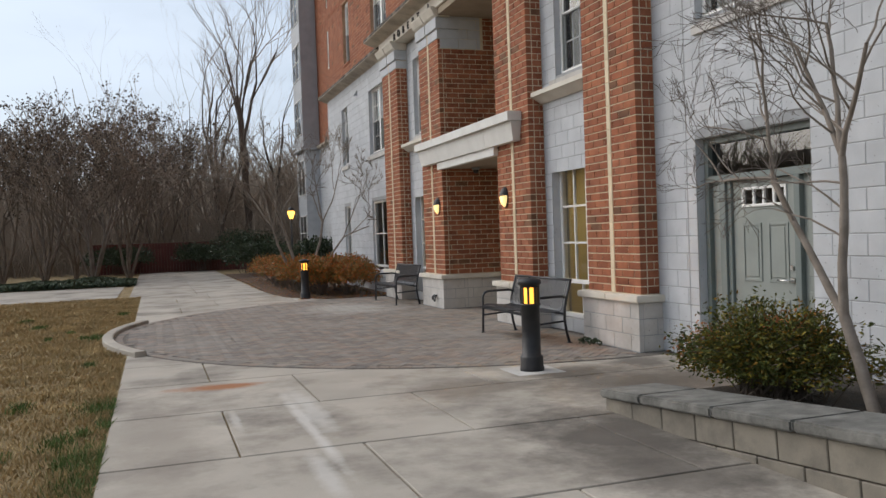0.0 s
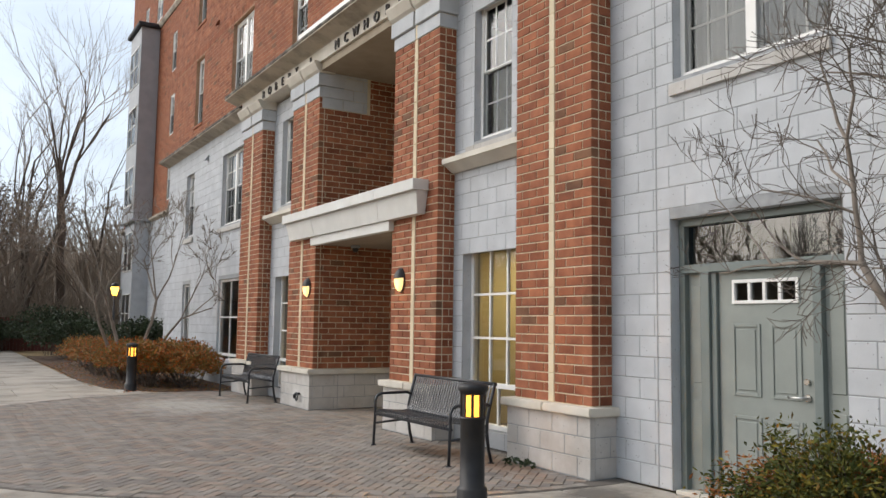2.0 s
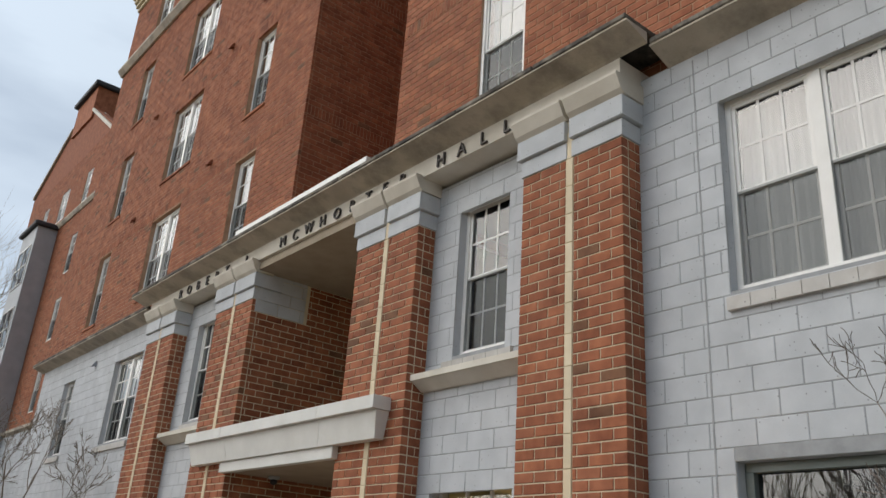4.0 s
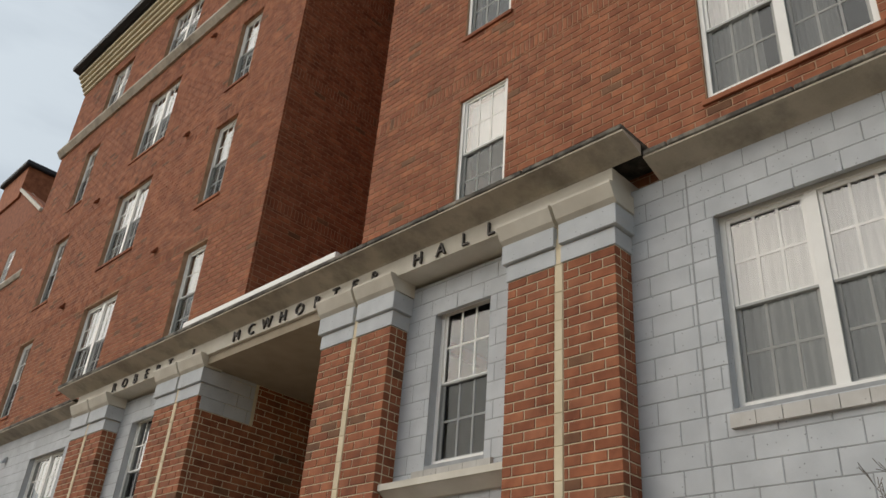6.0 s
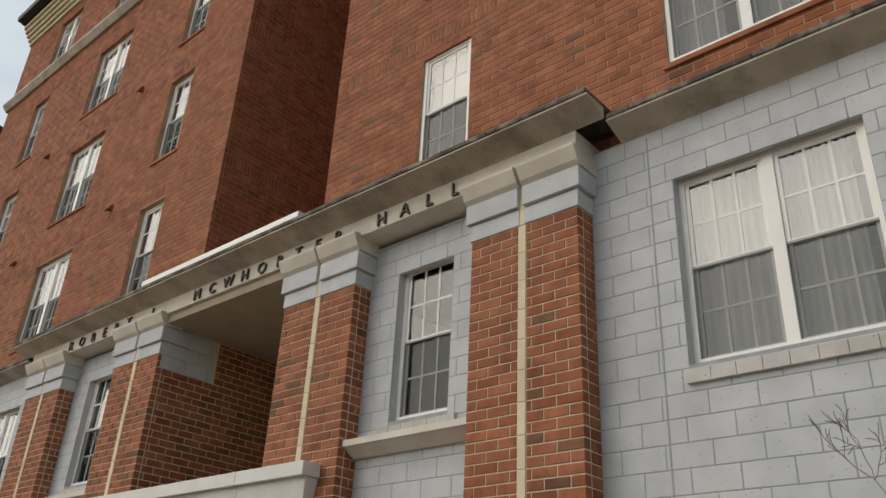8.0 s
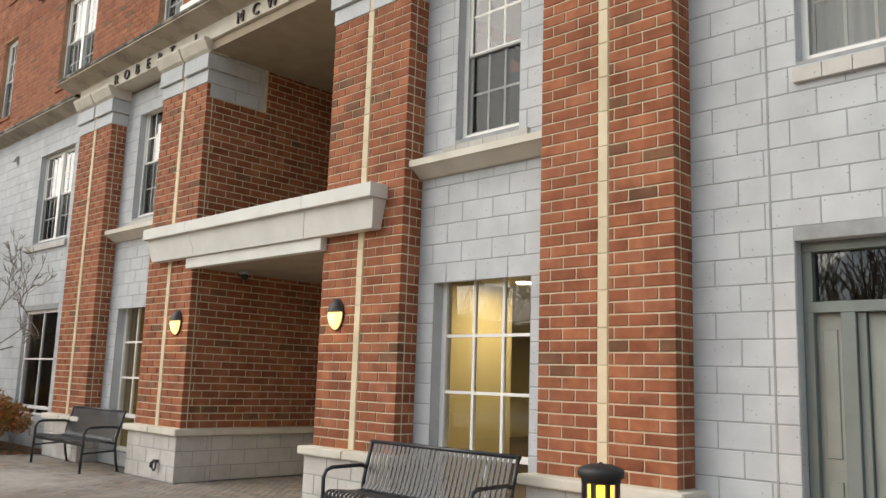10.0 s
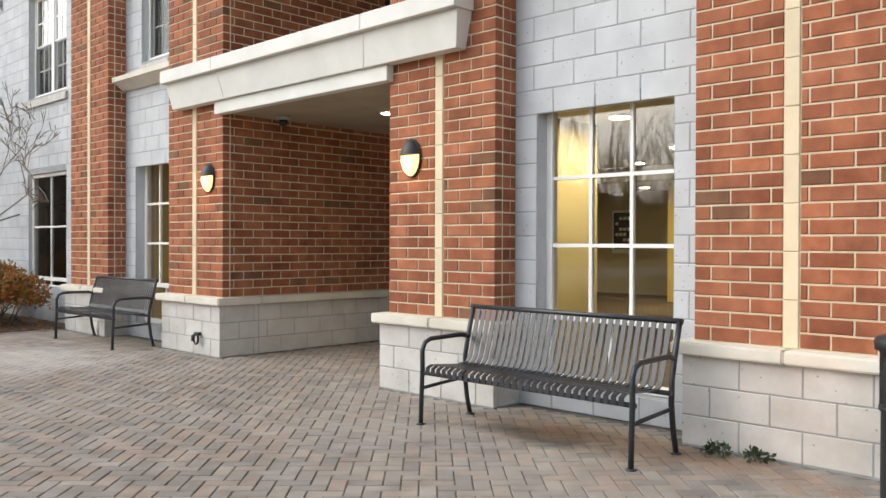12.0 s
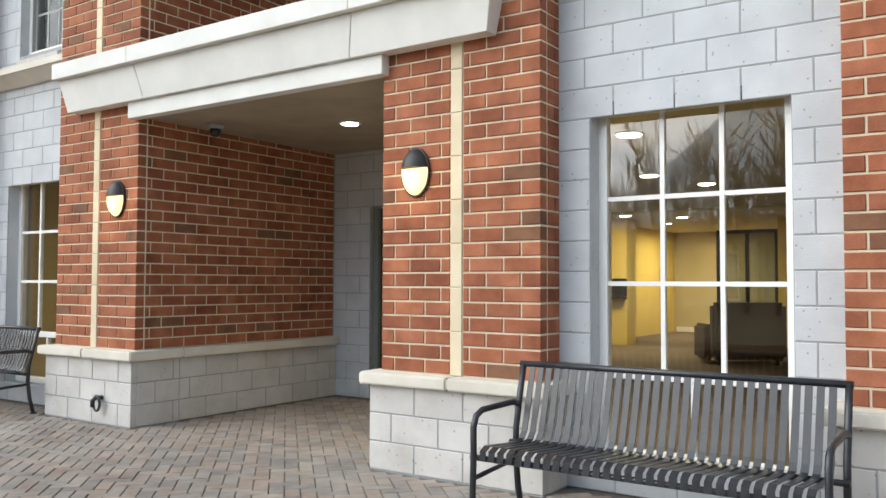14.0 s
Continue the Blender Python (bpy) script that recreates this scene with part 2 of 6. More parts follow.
def add_patch(m, centre, size, colour, amount, seed):
    """Stain or painted shade on a flat surface: its own ragged ellipse in world metres."""
    t = m.node_tree
    b = t.nodes["Principled BSDF"]
    old = b.inputs["Base Color"].links[0].from_socket
    geo = t.nodes.new("ShaderNodeNewGeometry")
    mp = t.nodes.new("ShaderNodeMapping")
    mp.vector_type = "POINT"
    mp.inputs["Location"].default_value = (-centre[0] / size[0], -centre[1] / size[1], 0)
    mp.inputs["Scale"].default_value = (1 / size[0], 1 / size[1], 0)
    t.links.new(geo.outputs["Position"], mp.inputs["Vector"])
    ln = t.nodes.new("ShaderNodeVectorMath")
    ln.operation = "LENGTH"
    t.links.new(mp.outputs["Vector"], ln.inputs[0])
    ns = t.nodes.new("ShaderNodeTexNoise")
    ns.inputs["Scale"].default_value = 2.2
    ns.inputs["Detail"].default_value = 8
    ns.inputs["Roughness"].default_value = 0.7
    mp2 = t.nodes.new("ShaderNodeMapping")
    mp2.inputs["Location"].default_value = (seed, seed, seed)
    t.links.new(geo.outputs["Position"], mp2.inputs["Vector"])
    t.links.new(mp2.outputs["Vector"], ns.inputs["Vector"])
    ad = t.nodes.new("ShaderNodeMath")
    ad.operation = "MULTIPLY_ADD"
    ad.inputs[1].default_value = 1.9
    ad.inputs[2].default_value = -0.95
    t.links.new(ns.outputs["Fac"], ad.inputs[0])
    su = t.nodes.new("ShaderNodeMath")
    su.operation = "ADD"
    t.links.new(ln.outputs["Value"], su.inputs[0])
    t.links.new(ad.outputs[0], su.inputs[1])
    mr = t.nodes.new("ShaderNodeMapRange")
    mr.inputs["From Min"].default_value = 1.0
    mr.inputs["From Max"].default_value = 0.35
    mr.inputs["To Max"].default_value = amount
    t.links.new(su.outputs[0], mr.inputs["Value"])
    mx = t.nodes.new("ShaderNodeMixRGB")
    mx.inputs["Color2"].default_value = (*colour, 1)
    t.links.new(mr.outputs["Result"], mx.inputs["Fac"])
    t.links.new(old, mx.inputs["Color1"])
    t.links.new(mx.outputs["Color"], b.inputs["Base Color"])


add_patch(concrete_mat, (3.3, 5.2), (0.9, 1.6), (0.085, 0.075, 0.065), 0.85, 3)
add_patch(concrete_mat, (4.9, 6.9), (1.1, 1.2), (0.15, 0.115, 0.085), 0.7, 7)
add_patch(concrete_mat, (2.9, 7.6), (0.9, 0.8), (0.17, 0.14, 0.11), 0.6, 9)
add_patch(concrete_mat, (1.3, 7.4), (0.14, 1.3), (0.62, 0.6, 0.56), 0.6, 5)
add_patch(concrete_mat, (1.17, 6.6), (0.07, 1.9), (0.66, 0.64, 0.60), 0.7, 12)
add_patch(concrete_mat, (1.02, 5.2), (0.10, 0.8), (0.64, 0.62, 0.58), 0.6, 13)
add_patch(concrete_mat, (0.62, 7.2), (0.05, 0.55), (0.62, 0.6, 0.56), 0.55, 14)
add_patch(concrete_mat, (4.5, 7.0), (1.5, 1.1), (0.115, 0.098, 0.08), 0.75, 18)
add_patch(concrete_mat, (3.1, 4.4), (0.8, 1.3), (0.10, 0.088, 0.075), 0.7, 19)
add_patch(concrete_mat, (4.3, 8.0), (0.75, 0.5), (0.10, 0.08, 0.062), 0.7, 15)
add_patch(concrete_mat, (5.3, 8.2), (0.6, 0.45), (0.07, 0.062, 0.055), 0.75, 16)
add_patch(concrete_mat, (0.0, 6.4), (0.5, 2.6), (0.27, 0.235, 0.195), 0.5, 17)
add_patch(concrete_mat, (0.65, 9.0), (0.62, 0.22), (0.34, 0.12, 0.03), 0.85, 2)
concrete_joint_mat = material("walk_joint", (0.05, 0.045, 0.04), (0.10, 0.09, 0.08), 6, 0.95, 80, 0.4)
PAVE_HUES = [(0, (1, 1, 1)), (0.35, (1.1, 0.98, 0.92)), (0.65, (0.86, 0.86, 0.88)), (0.88, (1.12, 1.08, 1.02))]
paver_mat = material("paver_grey_brown", (0.19, 0.168, 0.146), (0.305, 0.272, 0.24), 4, 0.85, 100, 0.5, spread=0.08, hues=PAVE_HUES, stain=(0.36, 0.33, 0.29), stain_scale=0.6, stain_amount=0.5, spec=0.35)
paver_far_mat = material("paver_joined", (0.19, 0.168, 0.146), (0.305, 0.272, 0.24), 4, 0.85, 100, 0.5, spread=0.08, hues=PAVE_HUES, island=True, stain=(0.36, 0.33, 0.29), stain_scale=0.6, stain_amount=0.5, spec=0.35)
# dark patch where bench 1 stands: its shade put into the paver colour
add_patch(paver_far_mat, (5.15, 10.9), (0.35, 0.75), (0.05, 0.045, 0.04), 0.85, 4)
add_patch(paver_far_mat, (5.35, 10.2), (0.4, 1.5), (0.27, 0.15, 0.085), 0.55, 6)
# pale patch: wet and dry sheen of the pavers put into the colour
add_patch(paver_far_mat, (3.9, 17.6), (1.3, 1.6), (0.50, 0.48, 0.44), 0.6, 8)
flagstone_mat = material("flagstone_grey", (0.10, 0.10, 0.09), (0.22, 0.215, 0.195), 6, 0.8, 50, 0.7, spread=0.2, stain=(0.045, 0.042, 0.038), stain_scale=3.2, stain_amount=0.75, dist=0.008)
lawn_mat = material("dormant_lawn_soil", (0.25, 0.18, 0.085), (0.40, 0.295, 0.15), 2.2, 0.95, 60, 1.0, stain=(0.15, 0.115, 0.06), stain_scale=1.7, stain_amount=0.6, dist=0.03)
straw_mat = material("dormant_grass_blades", (0.33, 0.235, 0.11), (0.53, 0.395, 0.20), 1.4, 0.9, 40, 0.0, spread=0.25, island=True, stain=(0.16, 0.135, 0.06), stain_scale=2.1, stain_amount=0.55)
green_blade_mat = material("green_grass_blades", (0.07, 0.12, 0.025), (0.13, 0.19, 0.05), 3, 0.8, 40, 0.0, spread=0.3, island=True)
mulch_mat = material("pine_straw_mulch", (0.10, 0.065, 0.045), (0.19, 0.12, 0.08), 5, 0.95, 70, 1.0, dist=0.02)
planter_block_mat = material("planter_block_stained", (0.19, 0.172, 0.14), (0.29, 0.26, 0.21), 3, 0.9, 90, 0.5, spread=0.1, stain=(0.09, 0.08, 0.07), stain_scale=2.2, stain_amount=0.6)
soil_mat = material("dark_soil", (0.04, 0.032, 0.025), (0.09, 0.07, 0.05), 5, 0.95, 70, 1.0, dist=0.02)
bark_mat = material("bark_pale", (0.19, 0.16, 0.13), (0.32, 0.275, 0.235), 7, 0.9, 60, 0.5, spec=0.2)
bark_mid_mat = material("bark_tan", (0.13, 0.105, 0.085), (0.23, 0.185, 0.15), 4, 0.95, 40, 0.5, spec=0.2)
bark_dark_mat = material("bark_brown", (0.10, 0.08, 0.065), (0.17, 0.14, 0.115), 4, 0.95, 40, 0.5, spec=0.2)
twig_far_mat = material("twigs_far", (0.23, 0.185, 0.145), (0.36, 0.295, 0.235), 0.4, 0.95, 10, 0.0, spec=0.1)
leaf_mat = material("nandina_leaf", (0.04, 0.056, 0.014), (0.10, 0.108, 0.03), 3, 0.65, 30, 0.0, spread=0.35, island=True, spec=0.2, hues=[(0, (1, 1, 1)), (0.5, (1.5, 1.2, 0.8)), (0.78, (2.6, 1.2, 0.7)), (0.88, (2.6, 1.8, 0.9))])
leaf_tip_mat = material("nandina_tip", (0.26, 0.085, 0.03), (0.38, 0.17, 0.055), 3, 0.65, 30, 0.0, spread=0.3, island=True, spec=0.2)
leaf_rust_mat = material("hedge_leaf_rust", (0.25, 0.115, 0.026), (0.36, 0.175, 0.045), 2.5, 0.65, 30, 0.0, spread=0.3, island=True, hues=[(0, (1, 1, 1)), (0.4, (0.6, 0.95, 0.8)), (0.75, (1.4, 0.8, 0.5))])
leaf_green_mat = material("evergreen_leaf", (0.02, 0.035, 0.015), (0.045, 0.07, 0.025), 2, 0.6, 30, 0.0, spread=0.3, island=True)
ivy_mat = material("ground_ivy", (0.03, 0.05, 0.025), (0.06, 0.085, 0.04), 2, 0.7, 30, 0.0, spread=0.3, island=True)
fence_mat = material("red_fence", (0.10, 0.035, 0.03), (0.15, 0.05, 0.04), 3, 0.9, 60, 0.3)
room_wall_mat = material("room_wall_olive", (0.47, 0.41, 0.23), (0.54, 0.47, 0.28), 1.5, 0.9, 90, 0.05)
room_ceiling_mat = material("room_ceiling", (0.6, 0.56, 0.45), (0.66, 0.62, 0.5), 2, 0.9, 60, 0.1)
carpet_mat = material("room_carpet", (0.10, 0.075, 0.05), (0.16, 0.12, 0.085), 3, 0.95, 200, 0.4)
blind_mat = material("blind_white", (0.66, 0.69, 0.71), (0.75, 0.78, 0.80), 3, 0.8, 90, 0.05)
curtain_mat = material("curtain_pale", (0.55, 0.56, 0.55), (0.66, 0.67, 0.66), 3, 0.9, 120, 0.1)
room_yellow_mat = material("room_wall_yellow", (0.66, 0.50, 0.12), (0.72, 0.56, 0.17), 1.5, 0.9, 90, 0.05)
# near-black: dark lobby fittings, and painted shade in the upper recess
near_black_mat = material("near_black", (0.012, 0.010, 0.009), (0.022, 0.019, 0.017), 2, 0.7, 40, 0.0, spec=0.3)
# dark tone that stands for the shade inside unlit rooms
room_shade_mat = material("room_shade", (0.05, 0.052, 0.055), (0.09, 0.09, 0.095), 2, 0.9, 40, 0.0)
roof_mat = material("roof_dark", (0.02, 0.022, 0.028), (0.045, 0.047, 0.055), 4, 0.7, 60, 0.2)
siding_mat = material("eave_siding_tan", (0.50, 0.42, 0.27), (0.58, 0.5, 0.34), 3, 0.7, 60, 0.1)
panel_grey_mat = material("panel_grey", (0.34, 0.36, 0.38), (0.42, 0.44, 0.46), 2, 0.6, 60, 0.05)
sconce_glow = glow("sconce_lens", (1.0, 0.74, 0.32), 0.68)
bollard_glow = glow("bollard_lens", (1.0, 0.44, 0.06), 1.8)
downlight_glow = glow("downlight_lens", (1.0, 0.88, 0.66), 7)
lantern_glow = glow("lantern_lens", (1.0, 0.5, 0.08), 3)


# ---- builders ----
def mesh_object(name, bm, mat, parent=None):
    me = bpy.data.meshes.new(name)
    bm.normal_update()
    bm.to_mesh(me)
    bm.free()
    if mat:
        me.materials.append(mat)
    ob = new(name, me)
    if parent:
        ob.parent = parent
    return ob


def part(name, bm, mat, parent, label=""):
    ob = mesh_object(name, bm, mat, parent)
    if label:
        tagged(ob, label)
    return ob


def thing(name, label, category, group="", kind="", at=None):
    ob = new(name)
    ob.empty_display_size = 0.1
    if at is not None:
        ob.matrix_basis = at
    return tagged(ob, label, category, group, kind)


def box(bm, x0, x1, y0, y1, z0, z1, m=None, bevel=0.0, seg=1):
    vs = [bm.verts.new((x, y, z)) for z in (z0, z1) for y in (y0, y1) for x in (x0, x1)]
    fs = [bm.faces.new([vs[i] for i in q]) for q in ((0, 2, 3, 1), (4, 5, 7, 6), (0, 1, 5, 4), (2, 6, 7, 3), (0, 4, 6, 2), (1, 3, 7, 5))]
    if bevel:
        es = list({e for f in fs for e in f.edges})
        r = bmesh.ops.bevel(bm, geom=es, offset=bevel, segments=seg, affect="EDGES", clamp_overlap=True)
        vs = list({v for f in r["faces"] for v in f.verts} | {v for v in vs if v.is_valid})
    if m:
        bmesh.ops.transform(bm, matrix=m, verts=vs)
    return vs


def one_box(x0, x1, y0, y1, z0, z1, bevel=0.0, seg=1):
    bm = bmesh.new()
    box(bm, x0, x1, y0, y1, z0, z1, None, bevel, seg)
    return bm


def tube(bm, pts, radii, sides=8, cap=True):
    """A round bar along a line of points."""
    pts = [Vector(p) for p in pts]
    if not hasattr(radii, "__len__"):
        radii = [radii] * len(pts)
    rings = []
    up = None
    for i, p in enumerate(pts):
        d = (pts[min(i + 1, len(pts) - 1)] - pts[max(i - 1, 0)]).normalized()
        if up is None:
            up = d.orthogonal().normalized()
        up = (up - d * up.dot(d))
        up = up.normalized() if up.length > 1e-5 else d.orthogonal().normalized()
        side = d.cross(up)
        rings.append([bm.verts.new(p + radii[i] * (math.cos(a) * up + math.sin(a) * side)) for a in [2 * math.pi * k / sides for k in range(sides)]])
    for a, b in zip(rings, rings[1:]):
        for k in range(sides):
            f = bm.faces.new((a[k], a[(k + 1) % sides], b[(k + 1) % sides], b[k]))
            f.smooth = True
    if cap and sides > 2:
        bm.faces.new(rings[0][::-1])
        bm.faces.new(rings[-1])


def lathe(bm, profile, sides=24, m=None, smooth=True):
    """A turned body from (radius, height) pairs."""
    rings = []
    for r, z in profile:
        rings.append([bm.verts.new((r * math.cos(2 * math.pi * k / sides), r * math.sin(2 * math.pi * k / sides), z)) for k in range(sides)])
    for a, b in zip(rings, rings[1:]):
        for k in range(sides):
            f = bm.faces.new((a[k], a[(k + 1) % sides], b[(k + 1) % sides], b[k]))
            f.smooth = smooth
    bm.faces.new(rings[0][::-1])
    bm.faces.new(rings[-1])
    if m:
        bmesh.ops.transform(bm, matrix=m, verts=[v for r in rings for v in r])


def extrude_profile(bm, prof, m, length):
    """A closed outline in (out, up), run along local x for a length; m places it."""
    a = [bm.verts.new(m @ Vector((0, p[0], p[1]))) for p in prof]
    b = [bm.verts.new(m @ Vector((length, p[0], p[1]))) for p in prof]
    n = len(prof)
    for i in range(n):
        bm.faces.new((a[i], a[(i + 1) % n], b[(i + 1) % n], b[i]))
    bm.faces.new(a[::-1])
    bm.faces.new(b)
    bmesh.ops.recalc_face_normals(bm, faces=bm.faces[:])


def surface(x, y, rz):
    """Frame of an upright face: local x runs to the right as one faces it, local y into the wall."""
    return pose(x, y, 0, 0, 0, rz)


def facade(x):
    return surface(x, 0, -90)


PIECES = {}
CH = 0.004


def piece_arrays(w, d, h, c=CH):
    v = [(0, c, 0), (w, c, 0), (w, c, h), (0, c, h), (c, 0, c), (w - c, 0, c), (w - c, 0, h - c), (c, 0, h - c),
         (0, d, 0), (w, d, 0), (w, d, h), (0, d, h)]
    f = [(4, 5, 6, 7), (0, 1, 5, 4), (1, 2, 6, 5), (2, 3, 7, 6), (3, 0, 4, 7), (8, 9, 1, 0), (9, 10, 2, 1), (10, 11, 3, 2), (11, 8, 0, 3)]
    return v, f


def piece_mesh(name, w, d, h, mat):
    key = (name, round(w, 3), round(d, 3), round(h, 3), mat.name)
    if key not in PIECES:
        v, f = piece_arrays(w, d, h)
        me = bpy.data.meshes.new(name)
        me.from_pydata(v, [], f)
        me.materials.append(mat)
        PIECES[key] = me
    return PIECES[key]


def bond(u0, u1, z0, z1, length, height, joint, holes=(), shift=0.5, start=0.0):
    """The pieces of a running bond on a face, cut to its ends and holes: (u, u, z, z)."""
    out = []
    k, z = 0, z0
    while z < z1 - 0.02:
        zt = min(z + height, z1)
        zm = (z + zt) / 2
        u = u0 - (start + (k % 2) * shift) * length % length
        row = []
        while u < u1 - 0.005:
            spans = [(max(u, u0), min(u + length, u1))]
            for a, b, c, d in holes:
                if c < zm < d:
                    nxt = []
                    for s, e in spans:
                        if e <= a or s >= b:
                            nxt.append((s, e))
                        else:
                            if s < a:
                                nxt.append((s, a))
                            if e > b:
                                nxt.append((b, e))
                    spans = nxt
            row += spans
            u += length
        tidy = []
        for s, e in row:
            if tidy and abs(tidy[-1][1] - s) < 1e-6 and (e - s < 0.05 or tidy[-1][1] - tidy[-1][0] < 0.05):
                tidy[-1] = (tidy[-1][0], e)
            else:
                tidy.append((s, e))
        out += [(s + joint / 2, e - joint / 2, z + joint / 2, zt - joint / 2) for s, e in tidy if e - s > 0.02]
        z += height
        k += 1
    return out


def lay_parts(name, pieces, m, depth, mat, parent, rise=0.0):
    for a, b, c, d in pieces:
        ob = new(name, piece_mesh(name, b - a, depth, d - c, mat))
        ob.parent = parent
        ob.matrix_basis = m @ Matrix.Translation((a, 0, c))


def lay_joined(name, pieces, m, depth, mat, parent, kind="stuff"):
    vs, fs = [], []
    for a, b, c, d in pieces:
        v, f = piece_arrays(b - a, depth, d - c)
        o = len(vs)
        vs += [tuple(m @ Vector((p[0] + a, p[1], p[2] + c))) for p in v]
        fs += [tuple(i + o for i in q) for q in f]
    me = bpy.data.meshes.new(name)
    me.from_pydata(vs, [], fs)
    me.materials.append(mat)
    ob = new(name, me)
    ob.parent = parent
    tagged(ob, kind=kind)
    return ob


def solid_wall(name, m, u0, u1, z0, z1, thick, mat, holes=(), back=0.008, label=""):
    """The body of a wall behind its facing, with openings cut right through; a piece of the setting."""
    us = sorted({u0, u1, *[min(max(x, u0), u1) for h in holes for x in h[:2]]})
    zs = sorted({z0, z1, *[min(max(x, z0), z1) for h in holes for x in h[2:]]})
    bm = bmesh.new()
    for a, b in zip(us, us[1:]):
        run = None
        for c, d in zip(zs, zs[1:]):
            um, zm = (a + b) / 2, (c + d) / 2
            if not any(h[0] < um < h[1] and h[2] < zm < h[3] for h in holes):
                box(bm, a, b, back, thick, c, d, m)
    ob = mesh_object(name, bm, mat)
    return tagged(ob, label, "wall", kind="structure")


# ---- structure: the plan ----
XP, XW, XB = 5.69, 5.96, 6.10          # faces of pilasters, block walls, upper brick walls
PIL = [(8.72, 10.04), (11.82, 13.14), (16.06, 17.38), (19.16, 20.48)]
BRICK, COURSE, JOINT = 0.27, 0.1016, 0.014
BASE_TOP, CAP_TOP = 0.61, 0.705
BRICK_TOP = CAP_TOP + 48 * COURSE
FRIEZE, CORNICE = 6.14, 6.42
NICHE_BACK = 8.43
WIN1 = (10.34, 11.60, 0.20, 2.53)      # y, y, z, z of the ground-floor bay windows
WIN2 = (10.52, 11.36, 3.92, 5.79)
MID = (PIL[1][1] + PIL[2][0]) / 2


def mirror(w):
    return (2 * MID - w[1], 2 * MID - w[0], *w[2:])


def u_hole(w):
    return (-w[1], -w[0], w[2], w[3])


DOOR = (6.14, 7.92, 0.0, 2.54)
ROOM2 = (6.20, 7.86, 3.89, 5.73)
WALLS = []

# ground
bm = bmesh.new()
bmesh.ops.create_grid(bm, x_segments=60, y_segments=60, size=400)
ground = tagged(mesh_object("ground", bm, lawn_mat), "dormant straw-coloured lawn with green patches", "lawn", kind="structure")
ground.location = (0, 60, -0.035)


def block_wall(name, y0, y1, z0, z1, holes, label, limit_parts=True, x=XW, start=0.0):
    m = facade(x)
    hs = [u_hole(h) for h in holes]
    w = solid_wall(name, m, -y1, -y0, z0, z1, 0.28, block_joint_mat, hs, 0.004, label)
    ps = bond(-y1, -y0, z0, z1, 0.4064, 0.2032, 0.009, hs, 0.5, start)
    near = ps[:300] if limit_parts else []
    if near:
        lay_parts("block", near, m, 0.05, block_mat, w)
    if len(ps) > len(near):
        lay_joined("blocks", ps[len(near):], m, 0.05, block_far_mat, w)
    # block faces lining the openings
    for a, b, c, d in holes:
        bm = bmesh.new()
        for ya, yb in ((a - 0.02, a + 0.0025), (b - 0.0025, b + 0.02)):
            box(bm, x + 0.012, x + 0.15, ya, yb, c + 0.001, d - 0.001)
        box(bm, x + 0.012, x + 0.15, a + 0.003, b - 0.003, d - 0.0025, d + 0.02)
        part("reveal", bm, block_far_mat, w)
    WALLS.append(w)
    return w


block_wall("wall_south", 2.0, PIL[0][0] + 0.02, 0, 6.3, [DOOR, ROOM2], "pale grey painted concrete block wall with a door recess")
block_wall("wall_bay_south", PIL[0][1] - 0.02, PIL[1][0] + 0.02, 0, FRIEZE, [WIN1, WIN2], "pale grey block wall between brick pilasters")
block_wall("wall_bay_north", PIL[2][1] - 0.02, PIL[3][0] + 0.02, 0, FRIEZE, [mirror(WIN1), mirror(WIN2)], "pale grey block wall between brick pilasters")
LEFT1 = [(21.34, 23.0, 0.55, 2.55), (21.34, 23.0, 3.89, 5.73), (25.75, 26.6, 0.55, 2.55), (25.75, 26.6, 3.89, 5.73)]
block_wall("wall_north", PIL[3][1] - 0.02, 28.8, 0, 6.3, LEFT1, "pale grey block wall with upper and lower windows", False)


